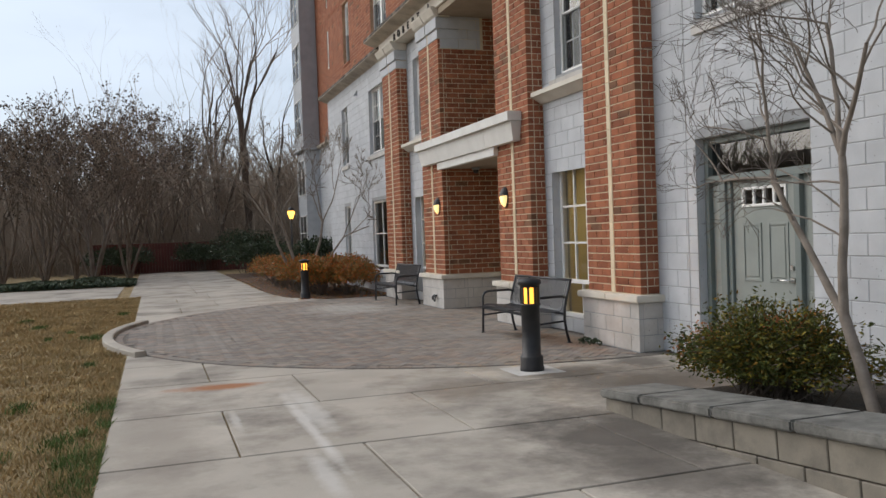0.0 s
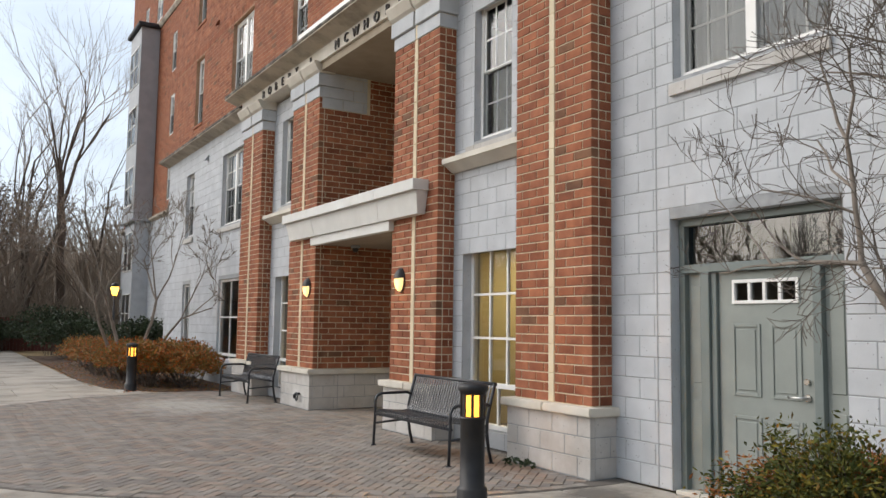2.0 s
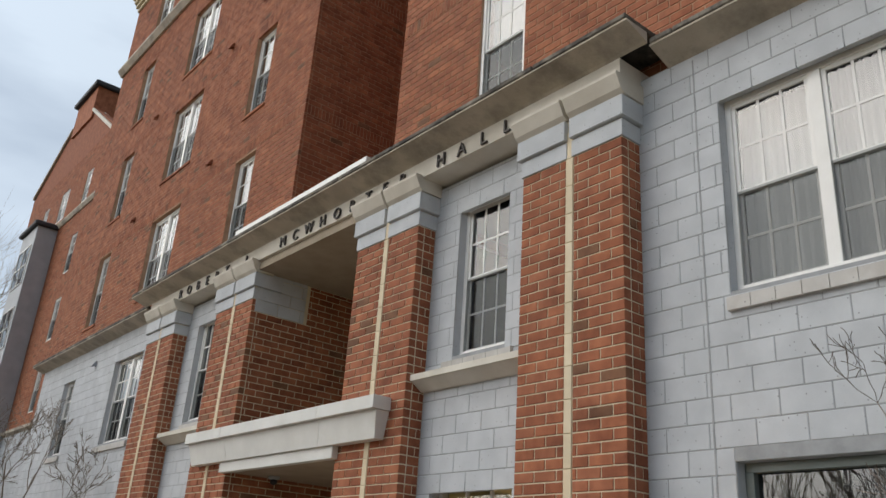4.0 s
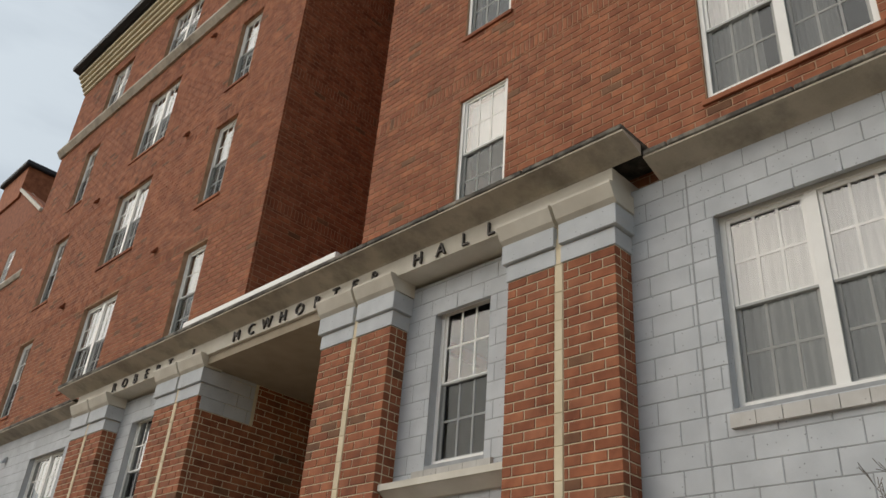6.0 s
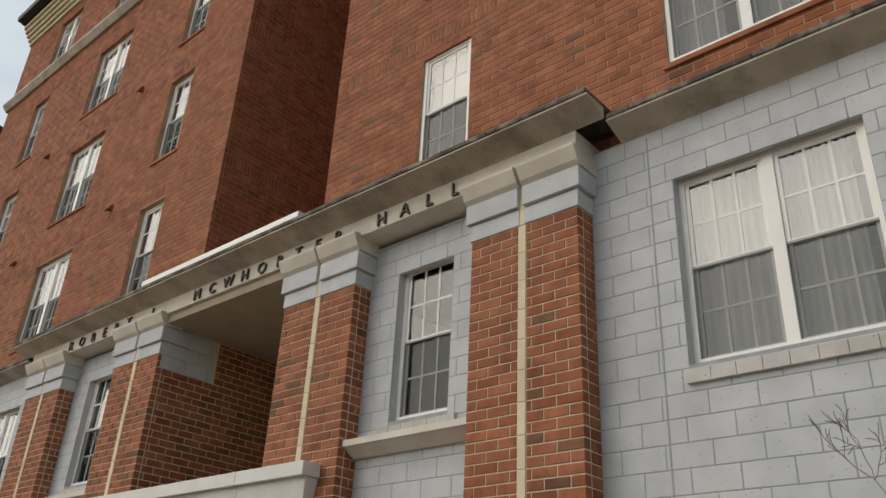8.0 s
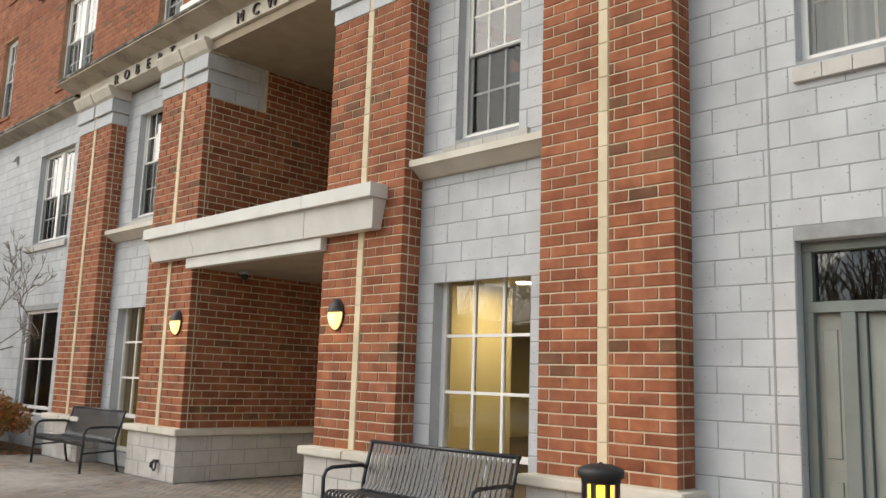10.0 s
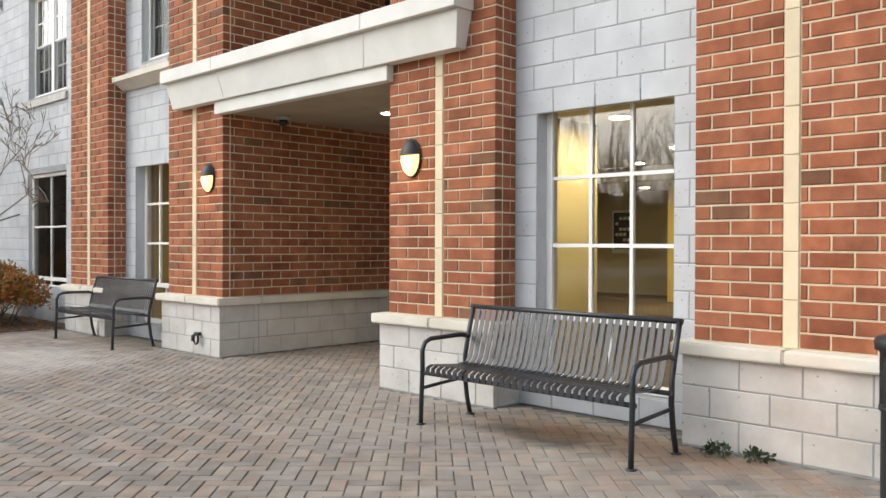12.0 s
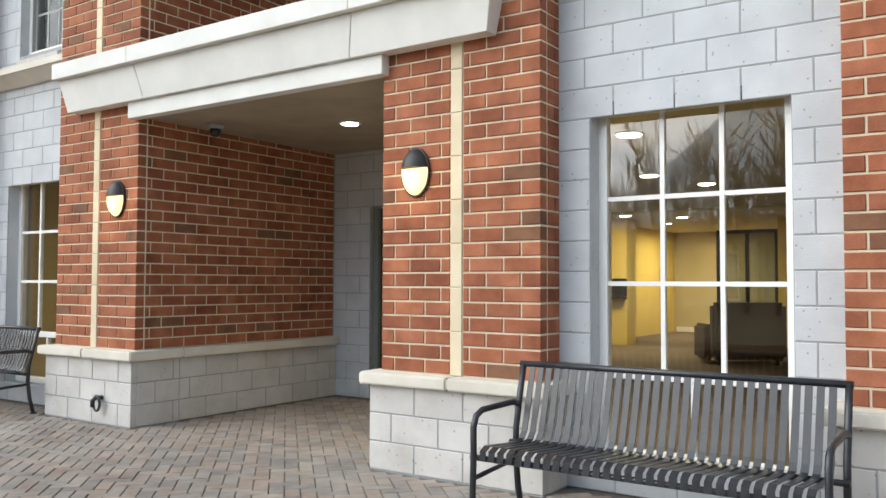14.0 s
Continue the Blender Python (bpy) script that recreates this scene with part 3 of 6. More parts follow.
def pilaster(y0, y1, deep=False):
    """Brick pier with a cream strip, on a block plinth with a cast cap, under a stepped capital."""
    mid = (y0 + y1) / 2
    bm = bmesh.new()
    back = XW + 0.2 if deep else XW + 0.02
    box(bm, XP + 0.009, back, y0 + 0.009, y1 - 0.009, BASE_TOP, FRIEZE)
    p = tagged(mesh_object("pilaster", bm, mortar_mat), "red brick pilaster with a cream strip and pale block plinth", "pilaster", kind="structure")
    m = facade(XP)
    s = 0.05
    for a, b, st in ((-y1, -mid - s, 0.55), (-mid + s, -y0, 0.30)):
        lay_parts("brick", bond(a, b, CAP_TOP, BRICK_TOP, BRICK, COURSE, JOINT, (), 0.5, st), m, 0.092, brick_mat, p)
    # strip of cast pieces
    z = CAP_TOP
    while z < BRICK_TOP + 0.3:
        zt = min(z + 3 * COURSE, BRICK_TOP + 0.4)
        ob = new("strip", piece_mesh("strip", 2 * s - 0.006, 0.05, zt - z - 0.004, stripe_mat))
        ob.parent = p
        ob.matrix_basis = facade(XP - 0.004) @ Matrix.Translation((-mid - s + 0.003, 0, z))
        z = zt
    # return towards the south
    side = surface(XP + 0.1, y0, 0)
    if not deep or y0 < 14:
        lay_parts("brick", bond(0, XW - XP - 0.1, CAP_TOP, BRICK_TOP, 0.2, COURSE, JOINT, (), 0.5), side, 0.05, brick_mat, p)
    if not deep:
        lay_joined("bricks", bond(0, XW - XP - 0.1, CAP_TOP, BRICK_TOP, 0.2, COURSE, JOINT, (), 0.5), surface(XW, y1, 180), 0.05, brick_far_mat, p)
    # plinth of blocks
    e = 0.05
    bm = bmesh.new()
    box(bm, XP - 0.07 + 0.006, back, y0 - e + 0.006, y1 + e - 0.006, -0.05, BASE_TOP)
    core = part("plinth", bm, block_joint_mat, p)
    lay_parts("block", bond(-y1 - e, -y0 + e, 0, BASE_TOP, 0.4064, 0.2032, 0.009, (), 0.5), facade(XP - 0.07), 0.06, base_block_mat, p)
    lay_parts("block", bond(0.06, back - XP + 0.07, 0, BASE_TOP, 0.4064, 0.2032, 0.009, (), 0.5), surface(XP - 0.07, y0 - e, 0), 0.06, base_block_mat, p)
    # cap, two pieces
    for a, b in ((y0 - e - 0.06, mid), (mid, y1 + e + 0.06)):
        bm = bmesh.new()
        box(bm, XP - 0.13, back, a + 0.002, b - 0.002, BASE_TOP + 0.002, CAP_TOP - 0.004, None, 0.012, 2)
        part("plinth_cap", bm, cast_mat, p, "weathered cream cast-stone cap")
    # capital: two stepped block courses
    for i, (z0, z1, o) in enumerate(((BRICK_TOP, BRICK_TOP + 0.2, 0.012), (BRICK_TOP + 0.2, FRIEZE - 0.12, 0.05))):
        for a, b in ((y0 - o, mid - 0.03), (mid + 0.03, y1 + o)):
            bm = bmesh.new()
            box(bm, XP - o, back, a, b, z0 + 0.004, z1 - 0.012, None, 0.005)
            part("capital_block", bm, block_mat, p, "grey block capital course")
    for a, b in ((y0 - 0.06, mid - 0.02), (mid + 0.02, y1 + 0.06)):
        bm = bmesh.new()
        pr = [(0, 0), (0.3, 0), (0.3, 0.2), (-0.12, 0.2), (-0.12, 0.17), (-0.05, 0.04)]
        extrude_profile(bm, pr, facade(XP - 0.03) @ Matrix.Translation((-b, 0, FRIEZE - 0.12)), b - a)
        part("abacus", bm, cast_mat, p, "cream moulded abacus")
    return p


for i, (a, b) in enumerate(PIL):
    pilaster(a, b, i in (1, 2))

# frieze and cornice over the centre
bm = bmesh.new()
box(bm, XP - 0.05, XB + 0.3, PIL[0][0] - 0.03, PIL[3][1] + 0.03, FRIEZE + 0.05, CORNICE)
frieze = tagged(mesh_object("frieze", bm, cast_mat), "cream cast-stone frieze with dark letters", "frieze", kind="structure")


def cornice(name, y0, y1, x, z, out, label):
    bm = bmesh.new()
    pr = [(0, 0), (-0.03, 0.02), (-out + 0.04, 0.10), (-out, 0.11), (-out, 0.13), (0, 0.13)]
    extrude_profile(bm, pr, facade(x) @ Matrix.Translation((-y1, 0, z)), y1 - y0)
    c = tagged(mesh_object(name, bm, cornice_mat), label, "cornice", kind="structure")
    y = y0
    while y < y1 - 0.02:
        yb = min(y + 1.22, y1)
        bm = bmesh.new()
        box(bm, x - out - 0.015, XB + 0.05, y + 0.006, yb - 0.006, z + 0.132, z + 0.195, None, 0.012)
        part("coping", bm, coping_black_mat, c, "cornice edge piece streaked black with lichen")
        y = yb
    return c


cornice("cornice_centre", PIL[0][0] - 0.36, PIL[3][1] + 0.36, XP - 0.05, CORNICE, 0.31, "weathered stone cornice with black streaks")
cornice("cornice_south", 2.0, PIL[0][0] - 0.36, XW, CORNICE - 0.13, 0.29, "weathered stone cornice over the block wall")
cornice("cornice_north", PIL[3][1] + 0.36, 29.0, XW, CORNICE - 0.13, 0.29, "weathered stone cornice over the block wall")

# side walls of the recess, behind the two middle pilasters
for name, ya, yb in (("wall_niche_side_south", PIL[1][1] - 0.22, PIL[1][1] - 0.009), ("wall_niche_side_north", PIL[2][0] + 0.021, PIL[2][0] + 0.25)):
    tagged(mesh_object(name, one_box(XW + 0.2, NICHE_BACK + 0.25, ya, yb, 0, 6.2), mortar_mat), "inner wall beside the entrance recess", "wall", kind="structure")
bm = bmesh.new()
box(bm, XW + 0.2, NICHE_BACK, PIL[2][0] - 0.044, PIL[2][0] + 0.02, 0, BASE_TOP)
side_plinth = tagged(mesh_object("plinth_niche", bm, block_joint_mat), "pale block plinth inside the recess", "plinth", kind="structure")
lay_parts("block", bond(XW - XP + 0.27, NICHE_BACK - XP + 0.07, 0, BASE_TOP, 0.4064, 0.2032, 0.009, (), 0.5, 0.2), surface(XP - 0.07, PIL[2][0] - 0.05, 0), 0.04, base_block_mat, side_plinth)
part("plinth_cap", one_box(XW + 0.2, NICHE_BACK, PIL[2][0] - 0.11, PIL[2][0] + 0.02, BASE_TOP + 0.002, CAP_TOP - 0.004, 0.012, 2), cast_mat, side_plinth, "weathered cream cast-stone cap")
# back of the upper recess: an added near-black sheet in place of deep shade
tagged(mesh_object("wall_balcony_back", one_box(8.25, 8.4, PIL[1][1], PIL[2][0], 3.4, 6.05), near_black_mat), "near-black sheet in place of shade at the back of the upper recess", "wall", kind="structure")

# niche: side wall bricks, back wall, ceilings
nm = surface(XP + 0.1, PIL[2][0], 0)
niche_side = solid_wall("wall_niche_north", nm, 0, NICHE_BACK - XP - 0.1, CAP_TOP, 6.1, 0.02, mortar_mat, (), 0.007, "dark red brick side wall of the entrance recess")
low = bond(0, NICHE_BACK - XP - 0.1, CAP_TOP, 3.05, BRICK, COURSE, JOINT, (), 0.5, 0.3)
lay_parts("brick", low, nm, 0.02, brick_mat, niche_side)
lay_joined("bricks", bond(0, NICHE_BACK - XP - 0.1, CAP_TOP + 23 * COURSE, BRICK_TOP - 0.2, BRICK, COURSE, JOINT, (), 0.5, 0.3), nm, 0.02, brick_far_mat, niche_side)
lay_joined("bricks", bond(0.905, NICHE_BACK - XP - 0.1, BRICK_TOP - 0.2, 6.05, BRICK, COURSE, JOINT, (), 0.5, 0.3), nm, 0.02, brick_far_mat, niche_side)
lay_joined("blocks", bond(0, 0.9, BRICK_TOP - 0.2, 6.1, 0.4064, 0.2032, 0.009), surface(XP + 0.05, PIL[2][0] - 0.006, 0), 0.05, block_far_mat, niche_side)

# canopy between the middle pilasters
CAN = (12.07, 17.13)
canopy = thing("canopy", "cream cast-stone canopy beam over the entrance recess", "canopy", kind="structure")
def canopy_piece(name, ends, prof):
    """A run of the beam whose two ends may lean: ends are (y at the bottom, y at the top), south then north."""
    (s0, s1), (n0, n1) = ends
    z0, z1 = prof[0][1], max(p[1] for p in prof)
    bm = bmesh.new()
    rings = []
    for lo, hi in ((s0, s1), (n0, n1)):
        rings.append([bm.verts.new((XP + o, lo + (hi - lo) * (z - z0) / (z1 - z0), z)) for o, z in prof])
    k = len(prof)
    for i in range(k):
        bm.faces.new((rings[0][i], rings[0][(i + 1) % k], rings[1][(i + 1) % k], rings[1][i]))
    bm.faces.new(rings[0][::-1])
    bm.faces.new(rings[1])
    bmesh.ops.recalc_face_normals(bm, faces=bm.faces[:])
    bmesh.ops.bevel(bm, geom=bm.edges[:], offset=0.004, segments=1, affect="EDGES", clamp_overlap=True)
    part(name, bm, canopy_mat, canopy)


face_prof = [(0, 3.02), (0, 3.335), (-0.185, 3.335), (-0.125, 3.02)]
band_prof = [(0, 3.338), (0, 3.49), (-0.25, 3.49), (-0.25, 3.338)]
for s_end, n_end in (((CAN[0] + 0.09, CAN[0] + 0.02), (13.36, 13.29)), ((13.366, 13.296), (15.83, 15.90)), ((15.836, 15.906), (CAN[1] - 0.09, CAN[1] - 0.02))):
    canopy_piece("beam_piece", (s_end, n_end), face_prof)
for ya, yb in ((CAN[0], 13.27), (13.276, 15.92), (15.926, CAN[1])):
    canopy_piece("band_piece", ((ya, ya), (yb, yb)), band_prof)
bm = bmesh.new()
box(bm, XP - 0.085, XP + 0.018, PIL[1][1] - 0.06, PIL[2][0] + 0.06, 2.87, 3.018, None, 0.006)
part("fascia", bm, canopy_mat, canopy, "cream lower fascia board")

bm = bmesh.new()
box(bm, XP + 0.02, NICHE_BACK, PIL[1][1], PIL[2][0], 2.89, 3.4)
tagged(mesh_object("ceiling_niche", bm, soffit_mat), "tan stucco ceiling of the entrance recess", "ceiling", kind="structure")
bm = bmesh.new()
box(bm, XP + 0.0, NICHE_BACK, PIL[1][1], PIL[2][0], 6.05, 6.185)
tagged(mesh_object("ceiling_balcony", bm, soffit_mat), "tan stucco ceiling of the upper recess", "ceiling", kind="structure")
nb = facade(NICHE_BACK)
nhole = (-15.5, -13.4, 0, 2.3)
nback = solid_wall("wall_niche_back", nb, -PIL[2][0] - 0.05, -PIL[1][1] + 0.05, 0, 6.2, 0.25, block_joint_mat, [nhole], 0.004, "grey block wall at the back of the recess")
lay_joined("blocks", bond(-PIL[2][0], -PIL[1][1], 0, 6.1, 0.4064, 0.2032, 0.009, [nhole]), nb, 0.04, block_far_mat, nback)

# upper brick walls
UP_S = [(10.52, 11.36, z, z + 1.87) for z in (7.13, 10.15, 13.15)] + [(6.20, 7.86, z, z + 1.87) for z in (7.13, 10.15, 13.15)]
UP_N = [(a, b, z, z + 1.98) for z in (7.16, 10.18, 13.2) for a, b in ((17.84, 18.68), (21.34, 23.0), (25.75, 26.6))]
TOP_N = [(21.34, 23.0, 16.55, 18.2), (25.3, 26.6, 16.55, 18.2), (17.84, 18.68, 16.55, 18.2)]
UP_END = 28.9


def soldier(y0, y1, z, m, mat, parent, name):
    lay_joined(name, bond(-y1, -y0, z, z + 2 * COURSE, COURSE * 0.75, 2 * COURSE, JOINT), m, 0.05, mat, parent)


for name, y0, y1, ztop, holes in (("wall_upper_south", 0.0, PIL[1][1], 19.3, UP_S), ("wall_upper_north", PIL[2][0], UP_END, 19.3, UP_N + TOP_N)):
    m = facade(XB)
    hs = [u_hole(h) for h in holes]
    w = solid_wall(name, m, -y1 + 0.012, -y0 - 0.012, CORNICE - 0.1, ztop, 0.3, mortar_upper_mat, hs, 0.007, "tall red brick upper wall with soldier courses")
    bands = [9.2, 12.22, 15.22]
    zb = CORNICE
    for zs in bands + [ztop]:
        lay_joined("bricks", bond(-y1, -y0, zb, zs, BRICK, COURSE, JOINT, hs), m, 0.05, brick_far_mat, w)
        if zs < ztop:
            soldier(y0, y1, zs, m, brick_far_mat, w, "soldier_bricks")
        zb = zs + 2 * COURSE
    for h in holes:
        bm = bmesh.new()
        box(bm, XB - 0.03, XB + 0.14, h[0] - 0.04, h[1] + 0.04, h[2] - 0.07, h[2] - 0.004, None, 0.006)
        part("window_sill", bm, brick_mat, w, "red brick rowlock sill")
    WALLS.append(w)
m = surface(XB, PIL[2][0], 0)
w = solid_wall("wall_recess_north", m, 0.05, 4.0, 6.2, 19.3, 0.3, mortar_upper_mat, (), 0.007, "shaded red brick side wall of the tall recess")
zb = 6.2
for zs in (9.2, 12.22, 15.22, 19.3):
    lay_joined("bricks", bond(0.052, 4.0, zb, zs, BRICK, COURSE, JOINT), m, 0.05, brick_far_mat, w)
    if zs < 19:
        lay_joined("soldier_bricks", bond(0.052, 4.0, zs, zs + 2 * COURSE, COURSE * 0.75, 2 * COURSE, JOINT), m, 0.05, brick_far_mat, w)
    zb = zs + 2 * COURSE
w = solid_wall("wall_recess_back", facade(XB + 4), -PIL[2][0], -PIL[1][1], 6.2, 19.3, 0.3, brick_far_mat, (), 0.007, "brick wall at the back of the tall recess")
w = solid_wall("wall_recess_south", surface(XB + 4, PIL[1][1], 180), 0, 3.7, 6.2, 19.3, 0.3, brick_far_mat, (), 0.0, "brick side wall of the tall recess")

# belt course, eave and roof of the tall block
bm = bmesh.new()
for y0, y1 in ((0.0, PIL[1][1]), (PIL[2][0], UP_END + 0.05)):
    extrude_profile(bm, [(0.1, 0), (-0.06, 0), (-0.18, 0.16), (-0.18, 0.22), (0.1, 0.22)], facade(XB) @ Matrix.Translation((-y1, 0, 16.0)), y1 - y0)
tagged(mesh_object("trim", bm, cornice_mat), "weathered stone belt course below the top windows", "trim", kind="structure")
bm = bmesh.new()
for k in range(5):
    extrude_profile(bm, [(0.1, 0), (-0.02 - 0.07 * k, 0), (-0.06 - 0.07 * k, 0.02), (-0.06 - 0.07 * k, 0.13), (0.1, 0.13)], facade(XB) @ Matrix.Translation((-UP_END - 0.02 * k - 0.02, 0, 18.55 + 0.135 * k)), UP_END + 0.02 * k + 0.02)
tagged(mesh_object("eave_trim", bm, siding_mat), "tan stepped siding boards under the eave", "trim", kind="structure")
bm = bmesh.new()
box(bm, XB - 0.42, XB + 14, -1, UP_END + 0.2, 19.3, 19.48)
extrude_profile(bm, [(0, 0), (-0.14, 0.02), (-0.16, 0.16), (0, 0.16)], facade(XB - 0.42) @ Matrix.Translation((-UP_END - 0.2, 0, 19.32)), UP_END + 1.2)
tagged(mesh_object("roof", bm, roof_mat), "dark eave gutter and roof slab", "roof", kind="structure")

# north wing, set back beyond the tall block, with a chimney on its gable
WX, W_S, W_N = 8.59, 28.9, 51.3
WIN_W = [(40.35, 41.2, z, z + 1.87) for z in (7.0, 10.0, 13.0)] + [(40.35, 41.2, 16.4, 18.0), (43.7, 45.0, 16.5, 18.1), (47.0, 47.9, 16.5, 18.1)]
m = facade(WX)
hs = [u_hole(h) for h in WIN_W]
w = solid_wall("wall_wing", m, -W_N, -W_S, 6.3, 19.3, 0.3, mortar_upper_mat, hs, 0.007, "far red brick wing with narrow windows")
lay_joined("bricks", bond(-W_N, -W_S, 6.3, 19.3, BRICK, COURSE, JOINT, hs), m, 0.04, brick_far_mat, w)
GABLE = [(-W_N, 19.3), (-38.6, 19.3), (-39.0, 19.7), (-42.9, 22.1), (-46.2, 22.3), (-W_N, 19.95)]
bm = bmesh.new()
f0 = [bm.verts.new(m @ Vector((u, 0.0, z))) for u, z in GABLE]
f1 = [bm.verts.new(m @ Vector((u, 0.4, z))) for u, z in GABLE]
bm.faces.new(f0)
bm.faces.new(f1[::-1])
for i in range(len(GABLE)):
    bm.faces.new((f0[i], f1[i], f1[(i + 1) % len(GABLE)], f0[(i + 1) % len(GABLE)]))
bmesh.ops.recalc_face_normals(bm, faces=bm.faces[:])
part("gable", bm, brick_far_mat, w, "red brick parapet gable")
for (ua, za), (ub, zb) in ((GABLE[1], GABLE[3]), (GABLE[4], GABLE[5])):
    slope = math.atan2(zb - za, ub - ua)
    run = math.hypot(ub - ua, zb - za)
    bm = bmesh.new()
    box(bm, 0, run, -0.12, 0.5, 0.0, 0.16, m @ Matrix.Translation((ua, 0, za)) @ Matrix.Rotation(-slope, 4, "Y"), 0.02)
    part("coping", bm, cornice_mat if ub < -46 else cast_mat, w, "grey stone gable coping")
chimney = part("chimney", one_box(WX - 0.1, WX + 1.3, 42.9, 46.0, 21.6, 23.35, 0.01), brick_far_mat, w, "broad red brick chimney")
part("chimney_cap", one_box(WX - 0.3, WX + 1.5, 42.7, 46.2, 23.35, 23.6, 0.05), roof_mat, chimney, "dark chimney cap")
bm = bmesh.new()
extrude_profile(bm, [(0.1, 0), (-0.05, 0), (-0.14, 0.14), (-0.14, 0.2), (0.1, 0.2)], m @ Matrix.Translation((-44.0, 0, 15.95)), 44.0 - W_S)
part("belt_course", bm, cornice_mat, w, "weathered stone belt course")
bm = bmesh.new()
extrude_profile(bm, [(0.1, 0), (-0.05, 0), (-0.2, 0.1), (-0.2, 0.2), (0.1, 0.2)], m @ Matrix.Translation((-W_N, 0, 6.25)), W_N - W_S)
part("cornice_piece", bm, cornice_mat, w, "weathered stone cornice")
part("end_pier", one_box(7.95, WX, 46.6, 47.7, 6.3, 15.9, 0.01), brick_far_mat, w, "projecting red brick end pier")
block_wall("wall_wing_base", 28.8, W_N, 0, 6.3, [], "pale grey block base of the far wing", False, WX - 0.05)


def bay_tower(y0, y1, x0, x1, z0, z1):
    t = thing("wall_tower", "grey panelled bay tower with stacked windows", "wall", kind="structure")
    part("shaft", one_box(x0, x1, y0, y1, z0, z1, 0.02), panel_grey_mat, t)
    part("cap", one_box(x0 - 0.18, x1, y0 - 0.18, y1 + 0.18, z1, z1 + 0.22, 0.05), roof_mat, t, "dark grey tower cap")
    part("foot", one_box(x0 - 0.12, x1, y0 - 0.12, y1 + 0.12, z0 - 0.15, z0, 0.04), panel_grey_mat, t)
    part("base", one_box(x0 + 0.1, x1, y0 + 0.1, y1 - 0.1, -0.05, z0 - 0.15), block_far_mat, t, "pale block base")
    for z in (0.9, 3.9, 7.1, 10.1, 13.1):
        f = facade(x0 - 0.02 if z > z0 else x0 + 0.08)
        wd = y1 - y0 - 0.5
        u = -(y0 + y1) / 2 - wd / 2
        bm = bmesh.new()
        for a, b, c, d in ((0, wd, 0, 0.05), (0, wd, 1.85, 1.9), (0, 0.05, 0, 1.9), (wd - 0.05, wd, 0, 1.9), (0, wd, 0.92, 0.97), (wd / 2 - 0.03, wd / 2 + 0.03, 0, 1.9)):
            box(bm, u + a, u + b, -0.02, 0.03, z + c, z + d, f)
        wf = part("window", bm, white_mat, t, "white window frame")
        bm = bmesh.new()
        pane_quad(bm, u + 0.05, u + wd - 0.05, 0.005, z + 0.05, z + 1.85, f)
        part("pane", bm, glass_upper_mat, wf)
    return t


bay_tower(44.0, 46.55, 7.7, WX, 6.4, 15.9)

# downpipe-like control joints on the block walls
bm = bmesh.new()
for y in (8.09, 21.1):
    box(bm, XW - 0.003, XW + 0.02, y - 0.008, y + 0.008, 0, 6.25)
tagged(mesh_object("control_joint", bm, block_joint_mat), "dark vertical control joint in the block wall", "trim", kind="structure")
# white flashing over the recess
bm = bmesh.new()
box(bm, XP - 0.22, XP + 0.3, PIL[1][1] - 0.3, PIL[2][0] + 0.6, CORNICE + 0.325, CORNICE + 0.42, None, 0.008)
tagged(mesh_object("flashing", bm, white_mat), "white metal flashing over the recess parapet", "trim", kind="structure")

# ledges under the upper bay windows, and sill stones
for k, (a, b) in enumerate(((PIL[0][1], PIL[1][0]), (PIL[2][1], PIL[3][0]))):
    bm = bmesh.new()
    extrude_profile(bm, [(0.05, 0), (-0.05, 0), (-0.20, 0.10), (-0.22, 0.10), (-0.22, 0.17), (0.05, 0.19)], facade(XW) @ Matrix.Translation((-b + 0.004, 0, 3.56)), b - a - 0.008)
    lg = tagged(mesh_object("ledge", bm, cast_mat), "cream moulded stone ledge below the upper window", "ledge", kind="structure")
for (a, b, z) in ((WIN2[0] - 0.14, WIN2[1] + 0.14, WIN2[2]), (*[mirror(WIN2)[i] for i in (0, 1)], WIN2[2]), (ROOM2[0] - 0.02, ROOM2[1] + 0.02, ROOM2[2]), (21.26, 23.2, 3.89), (25.65, 26.7, 3.89)):
    n = max(4, round((b - a) / 0.2))
    sill = thing("window_sill", "sloping grey sill stones under a window", "sill", kind="structure")
    for i in range(n):
        bm = bmesh.new()
        w0 = (b - a) / n
        extrude_profile(bm, [(0.12, -0.17), (-0.045, -0.17), (-0.045, -0.06), (0.12, 0.0)], facade(XW) @ Matrix.Translation((-b + i * w0 + 0.003, 0, z)), w0 - 0.006)
        part("stone", bm, base_block_mat, sill)


# ---- windows and doors ----
screen_mat = glass_material("insect_screen", (0.56, 0.575, 0.585), ior=1.08)


def grid_bars(bm, u0, u1, z0, z1, cols, rows, w, y0, y1, m):
    for i in range(1, cols):
        u = u0 + (u1 - u0) * i / cols
        box(bm, u - w / 2, u + w / 2, y0, y1, z0, z1, m)
    for j in range(1, rows):
        z = z0 + (z1 - z0) * j / rows
        box(bm, u0, u1, y0 + 0.001, y1 - 0.001, z - w / 2, z + w / 2, m)


def frame_bars(bm, u0, u1, z0, z1, w, y0, y1, m, sill=0.0):
    box(bm, u0, u0 + w, y0, y1, z0, z1, m, 0.003)
    box(bm, u1 - w, u1, y0, y1, z0, z1, m, 0.003)
    box(bm, u0 + w, u1 - w, y0, y1, z1 - w, z1, m, 0.003)
    box(bm, u0 + w, u1 - w, y0 - sill, y1, z0, z0 + w, m, 0.003)


